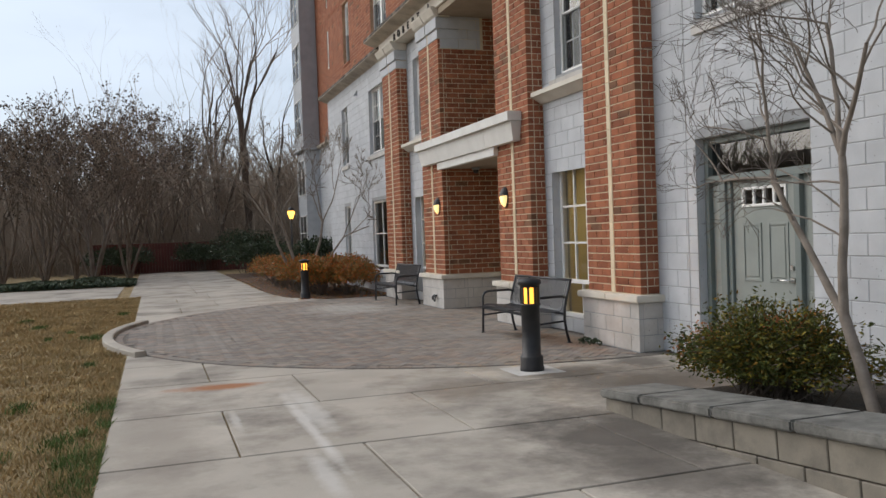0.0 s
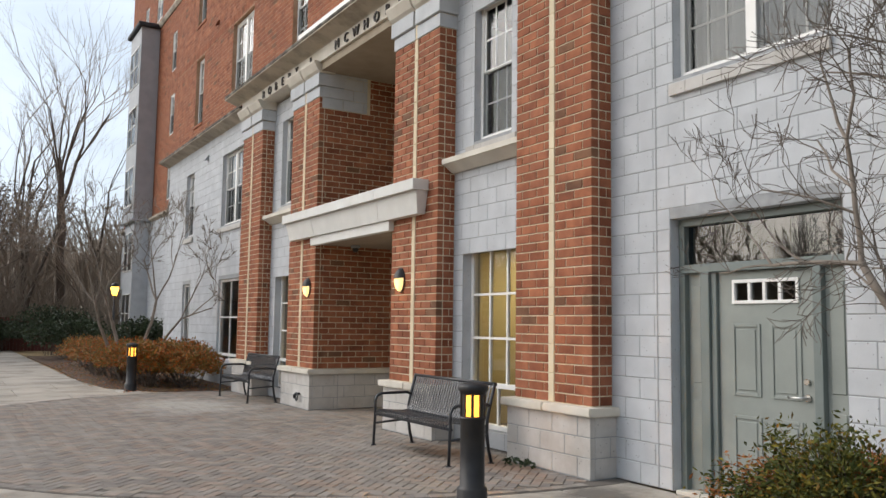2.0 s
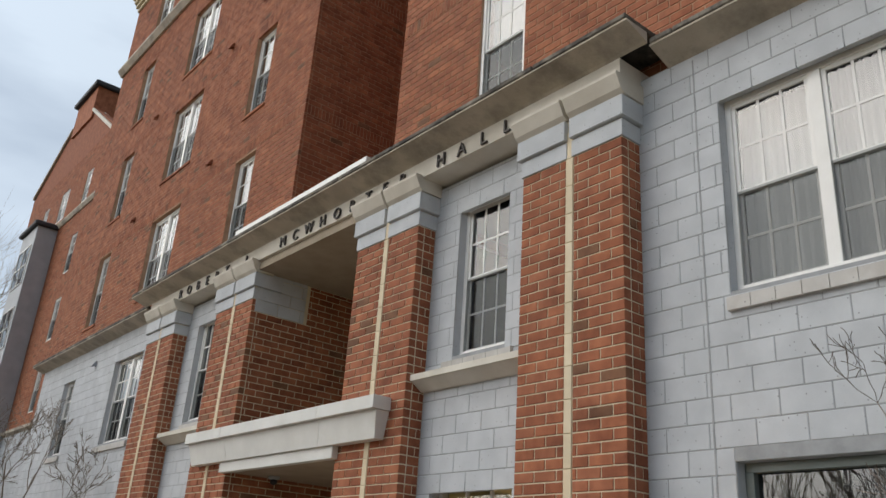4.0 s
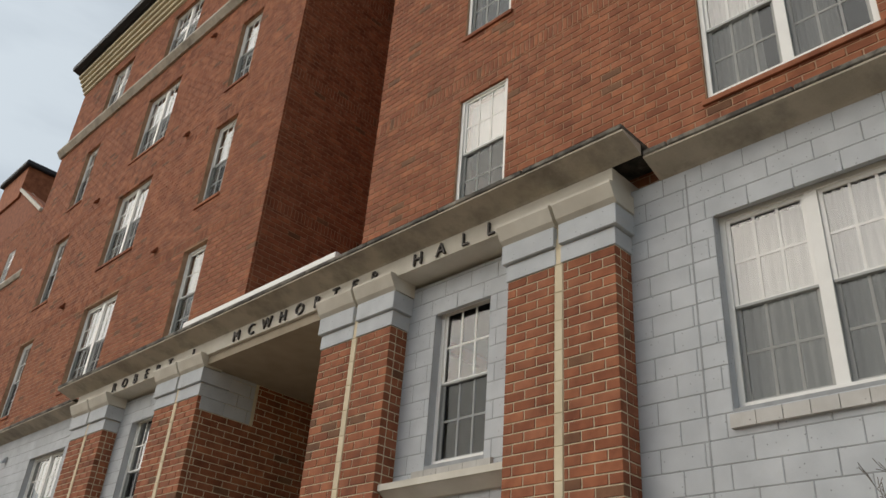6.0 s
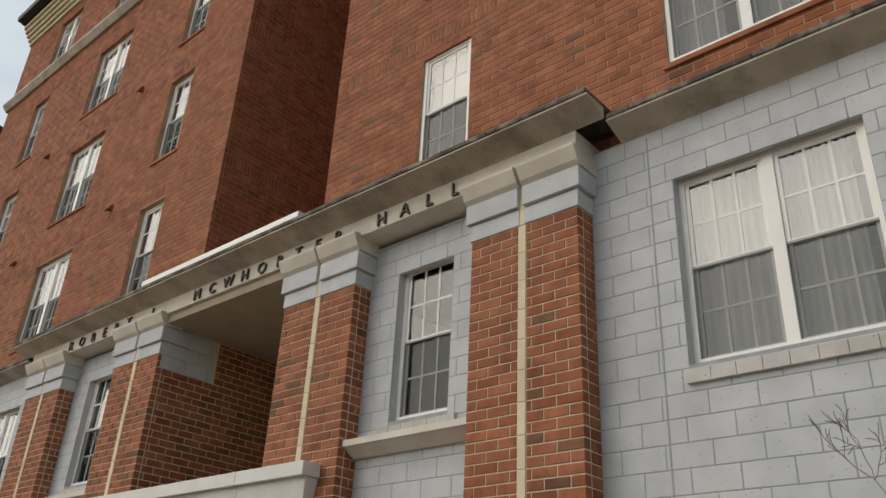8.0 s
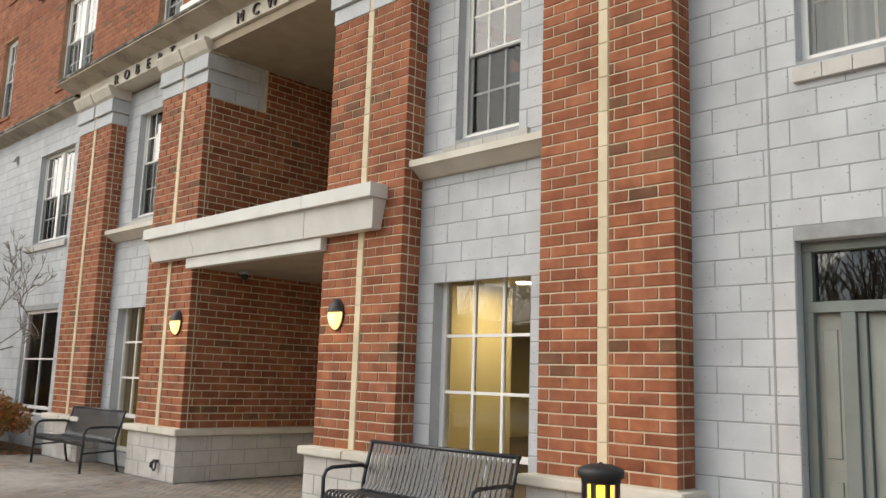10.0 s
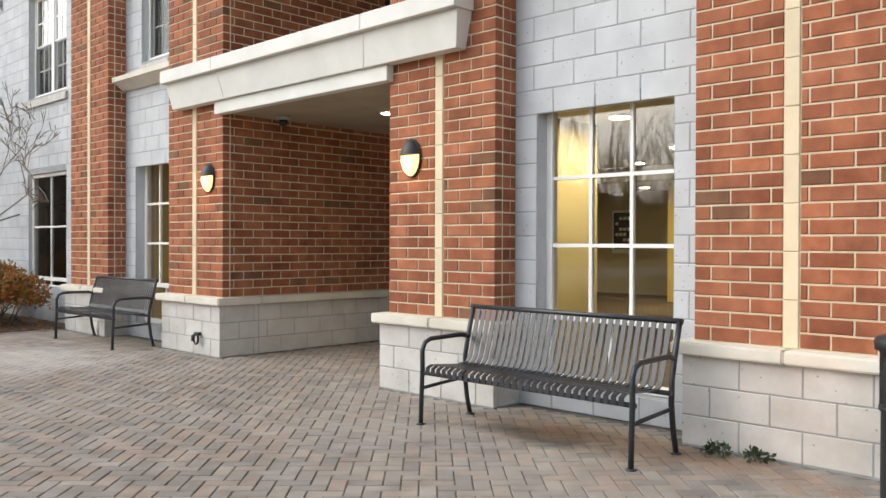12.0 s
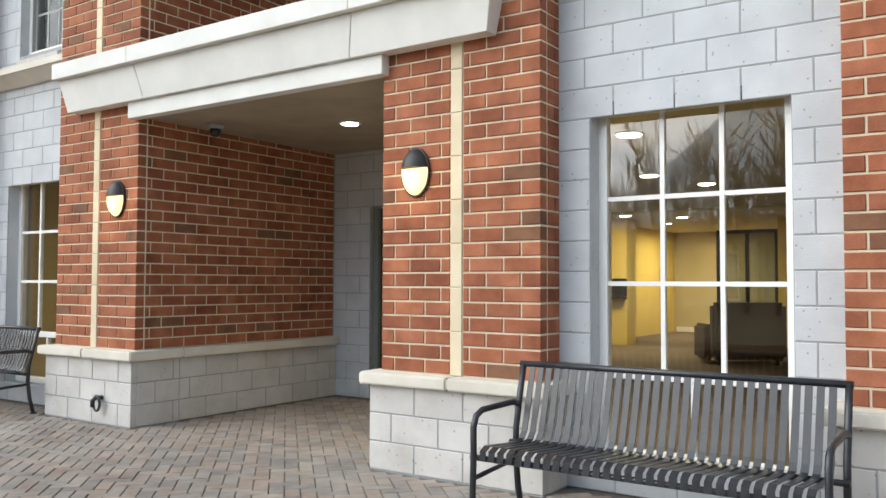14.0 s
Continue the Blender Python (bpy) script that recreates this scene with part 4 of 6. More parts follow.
def curtain(parent, u0, u1, z0, z1, depth, m, seed, open_frac=0.0):
    rnd = random.Random(seed)
    bm = bmesh.new()
    n = 40
    rows = []
    ph = rnd.random() * 6
    for z in (z0, (z0 + z1) / 2, z1):
        rows.append([bm.verts.new(m @ Vector((u0 + (u1 - u0) * i / n, depth + 0.025 * math.sin(i * 1.3 + ph) + 0.01 * rnd.random(), z))) for i in range(n + 1)])
    for a, b in zip(rows, rows[1:]):
        for i in range(n):
            f = bm.faces.new((a[i], a[i + 1], b[i + 1], b[i]))
            f.smooth = True
    part("curtain", bm, curtain_mat, parent, "pale pleated curtain behind the glass")


COUNT = [0]


def sash_window(w, x, double=False, curtains=0, setback=0.1, label="", bare=False):
    """Hung window: white frame, upper sash outside the lower one, muntin grids, screen on the lower half."""
    COUNT[0] += 1
    m = facade(x + setback)
    y0, y1, z0, z1 = w
    t = thing("window_%d" % COUNT[0], label or ("white double-hung twin window with a muntin grid" if double else "white double-hung window with a muntin grid"), "window", kind="structure")
    bm = bmesh.new()
    frame_bars(bm, -y1 + 0.003, -y0 - 0.003, z0 + 0.003, z1 - 0.003, 0.055, 0, 0.09, m, 0.02)
    units = [(-y1 + 0.055, -y0 - 0.055)]
    if double:
        c = -(y0 + y1) / 2
        box(bm, c - 0.055, c + 0.055, 0, 0.09, z0 + 0.058, z1 - 0.058, m, 0.003)
        units = [(-y1 + 0.055, c - 0.055), (c + 0.055, -y0 - 0.055)]
    part("window_frame", bm, white_mat, t)
    zm = (z0 + z1) / 2
    for k, (a, b) in enumerate(units):
        for up in (True, False):
            c, d = (zm - 0.02, z1 - 0.055) if up else (z0 + 0.055, zm + 0.02)
            yy = 0.02 if up else 0.045
            bm = bmesh.new()
            frame_bars(bm, a, b, c, d, 0.04, yy, yy + 0.022, m)
            grid_bars(bm, a + 0.04, b - 0.04, c + 0.04, d - 0.04, 3, 2, 0.024, yy + 0.006, yy + 0.018, m)
            s = part("sash", bm, white_mat, t)
            bm = bmesh.new()
            pane_quad(bm, a + 0.038, b - 0.038, yy + 0.012, c + 0.038, d - 0.038, m)
            p = part("pane", bm, glass_mat if bare else glass_upper_mat, s)
            p.visible_shadow = False
            if not up:
                bm = bmesh.new()
                vs = [bm.verts.new(m @ Vector((u, 0.012, z))) for u, z in ((a, c), (b, c), (b, d - 0.02), (a, d - 0.02))]
                bm.faces.new(vs)
                part("insect_screen", bm, screen_mat, s, "fine dark insect screen").visible_shadow = False
        if curtains:
            cov = curtains if k == 0 else curtains * 0.8
            curtain(t, a - 0.03, a + (b - a) * cov, z0, z1 - (0.0 if k else 0.03), 0.2, m, COUNT[0] * 7 + k)
        elif not bare:
            bm = bmesh.new()
            n = 18
            h = (z1 - z0) * 0.45
            for i in range(n):
                zz = z1 - 0.06 - h * i / n
                box(bm, a, b, 0.15, 0.165, zz - h / n * 0.92, zz, m)
            part("blind", bm, blind_mat, t, "white slatted blind lowered half way")
    return t


def fixed_window(w, x, cols, rows, low, setback=0.13):
    """Tall ground-floor window: white frame, muntin grid and a low bottom light."""
    COUNT[0] += 1
    m = facade(x + setback)
    y0, y1, z0, z1 = w
    t = thing("window_%d" % COUNT[0], "tall white fixed window with a nine-light grid", "window", kind="structure")
    bm = bmesh.new()
    frame_bars(bm, -y1 + 0.003, -y0 - 0.003, z0 + 0.003, z1 - 0.003, 0.06, 0, 0.08, m, 0.015)
    box(bm, -y1 + 0.06, -y0 - 0.06, 0, 0.08, low - 0.03, low + 0.03, m, 0.003)
    part("window_frame", bm, white_mat, t)
    bm = bmesh.new()
    grid_bars(bm, -y1 + 0.06, -y0 - 0.06, low + 0.03, z1 - 0.06, cols, rows, 0.03, 0.012, 0.05, m)
    box(bm, -(y0 + y1) / 2 - 0.015, -(y0 + y1) / 2 + 0.015, 0.012, 0.05, z0 + 0.06, low - 0.03, m)
    part("muntin_grid", bm, white_mat, t)
    for c, d in ((low + 0.03, z1 - 0.06), (z0 + 0.06, low - 0.03)):
        bm = bmesh.new()
        pane_quad(bm, -y1 + 0.058, -y0 - 0.058, 0.033, c, d, m)
        part("pane", bm, glass_mat, t).visible_shadow = False
    return t


fixed_window(WIN1, XW, 3, 3, 0.75)
fixed_window(mirror(WIN1), XW, 3, 3, 0.75)
sash_window(WIN2, XW, bare=True)
sash_window(mirror(WIN2), XW)
sash_window(ROOM2, XW, True, curtains=1.0)
for w in LEFT1[1::2]:
    sash_window(w, XW, w[1] - w[0] > 1.2)
for w in LEFT1[0::2]:
    fixed_window(w, XW, 2, 2, 0.72, 0.06)
for w in WIN_W:
    sash_window(w, WX, w[1] - w[0] > 1.2, setback=0.035)
for w in UP_S + UP_N + TOP_N:
    sash_window(w, XB, w[1] - w[0] > 1.2, setback=0.035 if w in UP_S else 0.1, curtains=0.7 if w in UP_S[3:] else 0)

# grey-green entrance door with side panels and transom
d0, d1, _, dz = DOOR
dm = facade(XW + 0.14)
door = thing("door_1", "closed grey-green panelled door with a four-light window", "door", kind="structure")
bm = bmesh.new()
for a, b in ((-d1 + 0.004, -d1 + 0.075), (-7.66, -7.56), (-6.50, -6.42), (-d0 - 0.075, -d0 - 0.004)):
    box(bm, a, b, -0.03, 0.10, 0, 2.02, dm, 0.004)
box(bm, -d1 + 0.004, -d0 - 0.004, -0.03, 0.10, 2.02, 2.10, dm, 0.004)
box(bm, -d1 + 0.004, -d0 - 0.004, -0.03, 0.10, dz - 0.075, dz - 0.004, dm, 0.004)
box(bm, -d1 + 0.004, -d1 + 0.075, -0.03, 0.10, 2.10, dz - 0.075, dm, 0.004)
box(bm, -d0 - 0.075, -d0 - 0.004, -0.03, 0.10, 2.10, dz - 0.075, dm, 0.004)
box(bm, -7.56, -7.50, 0.0, 0.10, 0, 2.02, dm, 0.004)
part("door_frame", bm, frame_green_mat, door, "dark grey-green frame")
bm = bmesh.new()
pane_quad(bm, -d1 + 0.07, -d0 - 0.07, 0.035, 2.09, dz - 0.07, dm)
part("transom_pane", bm, glass_dark_mat, door, "dark glass transom").visible_shadow = False
for a, b in ((-d1 + 0.075, -7.66), (-6.42, -d0 - 0.075)):
    bm = bmesh.new()
    box(bm, a, b, 0.03, 0.07, 0, 2.02, dm)
    for c, d in ((0.12, 0.85), (1.0, 1.9)):
        box(bm, a + 0.04, b - 0.04, 0.02, 0.035, c, d, dm, 0.006)
    part("side_panel", bm, door_mat, door, "grey-green side panel")
LU0, LU1 = -7.50, -6.50
bm = bmesh.new()
box(bm, LU0 + 0.005, LU1 - 0.005, 0.035, 0.08, 0.015, 1.73, dm)
box(bm, LU0 + 0.005, LU0 + 0.17, 0.035, 0.08, 1.73, 2.015, dm)
box(bm, LU1 - 0.17, LU1 - 0.005, 0.035, 0.08, 1.73, 2.015, dm)
box(bm, LU0 + 0.17, LU1 - 0.17, 0.035, 0.08, 1.93, 2.015, dm)
leaf = part("door_leaf", bm, door_mat, door)
for a in (LU0 + 0.15, LU0 + 0.55):
    for c, d in ((0.2, 0.75), (0.92, 1.55)):
        bm = bmesh.new()
        frame_bars(bm, a, a + 0.30, c, d, 0.03, 0.024, 0.036, dm)
        box(bm, a + 0.05, a + 0.25, 0.026, 0.036, c + 0.05, d - 0.05, dm, 0.006)
        part("raised_panel", bm, door_mat, leaf)
bm = bmesh.new()
frame_bars(bm, LU0 + 0.16, LU1 - 0.16, 1.725, 1.94, 0.03, 0.018, 0.06, dm)
grid_bars(bm, LU0 + 0.19, LU1 - 0.19, 1.75, 1.915, 4, 1, 0.03, 0.022, 0.05, dm)
part("door_window_frame", bm, white_mat, leaf, "white four-light window frame")
bm = bmesh.new()
pane_quad(bm, LU0 + 0.18, LU1 - 0.18, 0.047, 1.74, 1.925, dm)
part("pane", bm, glass_dark_mat, leaf).visible_shadow = False
bm = bmesh.new()
tube(bm, [dm @ Vector(p) for p in ((-6.60, 0.03, 0.95), (-6.60, -0.03, 0.95), (-6.63, -0.05, 0.95), (-6.73, -0.05, 0.95))], 0.011, 8)
tube(bm, [dm @ Vector(p) for p in ((-6.60, 0.034, 0.95), (-6.60, 0.02, 0.95))], 0.03, 14)
part("door_handle", bm, steel_mat, leaf, "satin steel lever handle")
bm = bmesh.new()
tube(bm, [dm @ Vector(p) for p in ((-6.60, 0.034, 1.08), (-6.60, 0.012, 1.08))], 0.026, 14)
part("deadbolt", bm, steel_mat, leaf, "steel deadbolt")
part("threshold", one_box(XW + 0.02, XW + 0.3, d0 + 0.02, d1 - 0.02, -0.05, 0.014, 0.004), cast_mat, door)

# door in the recess
nd = thing("door_2", "closed dark-framed glass entrance door in the recess", "door", kind="structure")
nm2 = facade(NICHE_BACK + 0.05)
bm = bmesh.new()
frame_bars(bm, -15.495, -13.405, 0.0, 2.295, 0.08, 0, 0.1, nm2)
box(bm, -14.49, -14.41, 0, 0.1, 0.08, 2.215, nm2, 0.003)
part("door_frame", bm, frame_green_mat, nd)
bm = bmesh.new()
pane_quad(bm, -15.42, -13.48, 0.045, 0.08, 2.22, nm2)
part("pane", bm, glass_dark_mat, nd).visible_shadow = False

# ---- letters on the frieze ----
LETTERS = tagged(new("lettering"), "dark bronze raised letters on the frieze", "sign")
fm = pose(XP - 0.066, 0, 0) @ pose(0, 0, 0, 90, 0, -90)
SIGN = "ROBERT L. MCWHORTER HALL"
span0, span1 = 19.0, 10.25
SLOTS = len(SIGN)
for i, ch in enumerate(SIGN):
    if ch == " " or ch == ".":
        continue
    cu = bpy.data.curves.new("letter", "FONT")
    cu.body = ch + ("." if ch == "L" and i < 9 else "")
    cu.size, cu.extrude, cu.align_x = 0.235, 0.014, "CENTER"
    tmp = new("letter_curve", cu)
    dg = bpy.context.evaluated_depsgraph_get()
    me = bpy.data.meshes.new_from_object(tmp.evaluated_get(dg))
    bpy.data.objects.remove(tmp)
    me.materials.clear()
    me.materials.append(letter_mat)
    ob = new("letter", me)
    ob.parent = LETTERS
    y = span0 + (span1 - span0) * i / (SLOTS - 1)
    ob.matrix_basis = pose(XP - 0.066, y, FRIEZE + 0.075) @ pose(0, 0, 0, 90, 0, -90)

# ---- lobby behind the bay windows ----
RX1 = 23.6
for nm, za, zb, mt, lab, cat in (("lobby_floor", -0.1, 0.02, carpet_mat, "brown carpeted lobby floor", "floor"), ("lobby_ceiling", 2.75, 2.88, room_ceiling_mat, "pale lobby ceiling with downlights", "ceiling")):
    bm = bmesh.new()
    box(bm, XW + 0.28, RX1, 8.3, PIL[1][1] - 0.225, za, zb)
    box(bm, NICHE_BACK + 0.26, RX1, PIL[1][1] - 0.225, PIL[2][0] + 0.255, za, zb)
    box(bm, XW + 0.28, RX1, PIL[2][0] + 0.255, 24, za, zb)
    tagged(mesh_object(nm, bm, mt), lab, cat, kind="structure")
tagged(mesh_object("lobby_wall_east", one_box(RX1, RX1 + 0.2, 8.3, 17.05, 0, 2.8), room_wall_mat), "yellow painted lobby wall", "wall", kind="structure")
tagged(mesh_object("lobby_wall_south", one_box(XW + 0.28, RX1, 8.1, 8.3, 0, 2.8), room_wall_mat), "yellow painted lobby wall", "wall", kind="structure")
tagged(mesh_object("lobby_wall_north", one_box(XW + 0.28, RX1, 20.3, 20.5, 0, 2.8), room_wall_mat), "yellow painted lobby wall", "wall", kind="structure")
tagged(mesh_object("lobby_wall_recess", one_box(XW + 0.3, NICHE_BACK + 0.3, PIL[1][1] - 0.3, PIL[1][1] - 0.225, 0, 2.8), room_wall_mat), "yellow painted wall beside the recess", "wall", kind="structure")
tagged(mesh_object("lobby_wall_recess_north", one_box(XW + 0.3, NICHE_BACK + 0.5, PIL[2][0] + 0.26, PIL[2][0] + 0.33, 0, 2.8), room_wall_mat), "yellow painted wall beside the recess", "wall", kind="structure")
tagged(mesh_object("lobby_wall_poster", one_box(20.0, 20.2, 17.05, 24, 0, 2.8), room_wall_mat), "yellow painted lobby wall", "wall", kind="structure")
tagged(mesh_object("lobby_wall_return", one_box(20.2, RX1, 17.05, 17.25, 0, 2.8), room_yellow_mat), "bright yellow lobby wall return", "wall", kind="structure")
tagged(mesh_object("lobby_column", one_box(17.9, 18.4, 16.15, 17.0, 0, 2.76), room_yellow_mat), "yellow painted square lobby column", "column", kind="structure")
tagged(mesh_object("lobby_beam", one_box(13.6, 14.0, 8.35, 20.25, 2.5, 2.748), room_wall_mat), "olive painted ceiling beam", "beam", kind="structure")
tagged(mesh_object("baseboard", one_box(RX1 - 0.02, RX1 - 0.002, 8.35, 17.0, 0.02, 0.16, 0.004), white_mat), "white lobby baseboard", "baseboard", kind="structure")
gd = thing("door_3", "dark framed double glass lobby doors, closed", "door", kind="structure")
gm = facade(19.2)
bm = bmesh.new()
frame_bars(bm, -14.62, -13.34, 0.02, 2.5, 0.07, 0, 0.1, gm)
box(bm, -14.01, -13.95, 0, 0.1, 0.09, 2.43, gm, 0.003)
part("door_frame", bm, near_black_mat, gd)
for a, b in ((-14.55, -14.01), (-13.95, -13.41)):
    bm = bmesh.new()
    pane_quad(bm, a, b, 0.05, 0.09, 2.43, gm)
    part("pane", bm, glass_dark_mat, gd).visible_shadow = False
tagged(mesh_object("lobby_wall_side", one_box(19.15, 19.35, 8.35, 13.335, 0, 2.76), room_yellow_mat), "yellow lobby wall beside the glass doors", "wall", kind="structure")
for x, y in ((8.25, 12.24), (11.22, 13.15), (12.95, 14.83), (17.16, 15.87), (18.49, 17.95), (10.0, 10.0), (14.6, 10.4), (8.2, 18.3), (11.0, 18.3), (14, 18.0), (14.8, 16.0), (12.5, 12.8), (16.05, 15.1), (18.1, 15.0), (19.7, 15.9)):
    dl = thing("downlight", "round recessed ceiling downlight, lit warm white", "ceiling light", "lobby downlights", at=pose(x, y, 2.745))
    bm = bmesh.new()
    lathe(bm, [(0.115, -0.012), (0.13, -0.012), (0.13, 0.003), (0.115, 0.003)], 20)
    part("trim_ring", bm, white_mat, dl)
    bm = bmesh.new()
    lathe(bm, [(0.105, -0.024), (0.113, -0.02), (0.113, -0.004)], 20)
    part("lens", bm, downlight_glow, dl, "glowing lens")
for x, y in ((8.25, 11.9), (16.4, 15.4), (10.2, 18.3), (21.6, 15.6)):
    lp = new("lobby_lamp", bpy.data.lights.new("lobby_lamp", "AREA"))
    lp.data.shape, lp.data.size = "DISK", 1.2
    lp.data.energy, lp.data.color = (30 if x < 9 else 50), (1.0, 0.80, 0.48)
    lp.matrix_world = look((x, y, 2.68), (x, y + 0.001, 0))
poster = thing("poster", "framed black and white poster on the lobby wall", "picture", at=pose(19.97, 19.48, 1.68))
part("picture_frame", one_box(-0.02, 0.02, -0.33, 0.33, -0.58, 0.58, 0.006), white_mat, poster)
part("print", one_box(-0.026, -0.018, -0.28, 0.28, -0.46, 0.52), black_metal_mat, poster)
rnd = random.Random(4)
for i in range(6):
    for j in range(4):
        if rnd.random() < 0.75:
            part("printed_bar", one_box(-0.031, -0.0262, -0.23 + j * 0.12, -0.23 + j * 0.12 + 0.09, -0.4 + i * 0.145, -0.4 + i * 0.145 + 0.08), white_mat, poster)
sofa = thing("sofa", "dark brown high-backed upholstered lobby sofa", "sofa", at=pose(15.3, 13.1, 0.02, 0, 0, 33))
sofa_mat = material("sofa_fabric", (0.05, 0.032, 0.024), (0.085, 0.058, 0.044), 5, 0.9, 120, 0.3)
part("seat", one_box(-0.25, 0.45, -0.5, 0.5, 0.1, 0.45, 0.05, 2), sofa_mat, sofa)
part("backrest", one_box(-0.5, -0.25, -0.6, 0.6, 0.08, 1.02, 0.06, 2), sofa_mat, sofa)
for y in (-0.66, 0.5):
    part("armrest", one_box(-0.245, 0.45, y, y + 0.16, 0.05, 0.65, 0.05, 2), sofa_mat, sofa)
for x, y in ((-0.4, -0.5), (0.35, -0.5), (-0.4, 0.44), (0.35, 0.44)):
    part("leg", one_box(x, x + 0.06, y, y + 0.06, 0.0, 0.11), black_metal_mat, sofa)
dispenser = thing("dispenser", "small dark dispenser on the yellow lobby column", "dispenser", at=pose(17.9, 16.3, 1.25))
part("body", one_box(-0.14, 0.0, -0.16, 0.14, -0.18, 0.2, 0.02, 2), near_black_mat, dispenser)
part("tray", one_box(-0.2, -0.002, -0.15, 0.13, -0.24, -0.19, 0.01), near_black_mat, dispenser)
# closing the building: added inner walls and slabs, room shade put into their colour
tagged(mesh_object("wall_inner", one_box(9.6, 9.8, 2, 28.8, 3.2, 6.3), room_shade_mat), "inner wall of the upper rooms, coloured dim as if unlit", "wall", kind="structure")
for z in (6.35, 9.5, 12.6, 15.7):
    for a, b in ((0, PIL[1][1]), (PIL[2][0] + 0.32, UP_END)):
        tagged(mesh_object("floor_upper", one_box(XB + 0.3, 9.9, a + 0.01, b - 0.01, z, z + 0.2), room_shade_mat), "floor slab of an upper storey, coloured dim as if unlit", "floor", kind="structure")
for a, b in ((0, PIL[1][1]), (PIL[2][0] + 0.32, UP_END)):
    tagged(mesh_object("wall_inner", one_box(9.7, 9.9, a, b, 6.4, 19.3), room_shade_mat), "inner wall of the upper rooms, coloured dim as if unlit", "wall", kind="structure")
tagged(mesh_object("floor_second", one_box(XW + 0.28, 9.6, 2, PIL[1][1], 2.96, 3.2), room_shade_mat), "floor slab of the second storey, coloured dim as if unlit", "floor", kind="structure")
tagged(mesh_object("floor_second_north", one_box(XW + 0.28, 9.6, PIL[2][0] + 0.6, 28.8, 2.96, 3.2), room_shade_mat), "floor slab of the second storey, coloured dim as if unlit", "floor", kind="structure")
tagged(mesh_object("wall_stair", one_box(8.0, 8.2, 2, 8.1, 0, 3.0), room_shade_mat), "wall behind the door, coloured dim as if unlit", "wall", kind="structure")
tagged(mesh_object("wall_north_rooms", one_box(9.0, 9.2, 20.5, 28.8, 0, 3.0), room_shade_mat), "wall of the ground-floor rooms, coloured dim as if unlit", "wall", kind="structure")
tagged(mesh_object("wall_inner", one_box(11.0, 11.2, 29, 51, 0, 19.3), room_shade_mat), "inner wall of the far wing, coloured dim as if unlit", "wall", kind="structure")
tagged(mesh_object("roof_wing", one_box(WX + 0.3, 16, 29.0, W_N, 19.2, 19.32), roof_mat), "dark roof slab of the far wing", "roof", kind="structure")
tagged(mesh_object("wall_end_south", one_box(XW, 16, 1.8, 2.0, 0, 6.4), block_far_mat), "block end wall", "wall", kind="structure")
tagged(mesh_object("wall_end_north", one_box(XW + 0.02, 16, 28.52, 28.8, 0, 6.3), block_far_mat), "block end wall", "wall", kind="structure")
tagged(mesh_object("wall_end_upper", one_box(XB + 0.02, 16, UP_END - 0.3, UP_END - 0.002, 6.3, 19.3), brick_far_mat), "brick end wall", "wall", kind="structure")


# ---- paving ----
GRASS_X = -0.42
DISC = (5.45, MID)
DISC_R = 6.12
bed = tagged(mesh_object("pavement", one_box(-1.1, XW + 0.3, -6, 48, -0.25, -0.05), concrete_joint_mat), "concrete walk in large slabs with dark joints", "pavement", kind="structure")
tagged(mesh_object("cross_walk", one_box(-60, -1.1, 26.2, 33.2, -0.25, -0.02), concrete_mat), "pale concrete path crossing the lawn", "pavement", kind="structure")
rows_y = [-6.0, -4.3, -2.6, -0.9, 0.8, 2.52, 4.23, 5.93, 7.68, 9.4, 11.0, 12.6, 14.2, 15.9, 17.5, 19.2, 20.8, 22.5, 24.1, 25.8]
slab_count = 0
for k, (ya, yb) in enumerate(zip(rows_y, rows_y[1:])):
    x = GRASS_X
    edges = [GRASS_X] + [e for e in [(-1.28 if k % 2 else -0.37) + 1.82 * j for j in range(8)] if GRASS_X + 0.25 < e < XW - 0.2] + [XW]
    for xa, xb in zip(edges, edges[1:]):
        nearest = math.hypot(max(xa - DISC[0], 0, DISC[0] - xb), max(ya - DISC[1], 0, DISC[1] - yb))
        farthest = max(math.hypot(a - DISC[0], b - DISC[1]) for a in (xa, xb) for b in (ya, yb))
        if farthest < DISC_R - 0.05:
            continue
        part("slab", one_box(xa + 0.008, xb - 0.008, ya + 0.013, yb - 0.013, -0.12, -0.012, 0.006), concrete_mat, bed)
for j in range(9):
    ya = 25.8 + 2.4 * j
    for xa, xb in ((-0.75, 1.2), (1.2, 3.1)):
        part("slab", one_box(xa + 0.006, xb - 0.006, ya + 0.006, ya + 2.394, -0.12, -0.012, 0.006), concrete_mat, bed)

# paver disc: sand bed, ring of edge stones, herringbone at forty-five degrees
bm = bmesh.new()
lathe(bm, [(DISC_R + 0.02, -0.06), (DISC_R + 0.02, -0.008)], 128, pose(*DISC, 0), False)
paver_bed_mat = material("paver_sand_bed", (0.10, 0.088, 0.075), (0.17, 0.15, 0.128), 6, 0.95, 80, 0.4)
disc = tagged(mesh_object("paver_court", bm, paver_bed_mat), "half-round court of grey-brown herringbone pavers", "pavement", kind="structure")


def paver_ok(x, y, r):
    return math.hypot(x - DISC[0], y - DISC[1]) < r and (x < XP - 0.14 or (PIL[1][1] + 0.1 < y < PIL[2][0] - 0.1 and x < NICHE_BACK - 0.1) or (x < XW - 0.1 and any(a < y < b for a, b in ((PIL[0][1] + 0.1, PIL[1][0] - 0.1), (PIL[2][1] + 0.1, PIL[3][0] - 0.1)))))


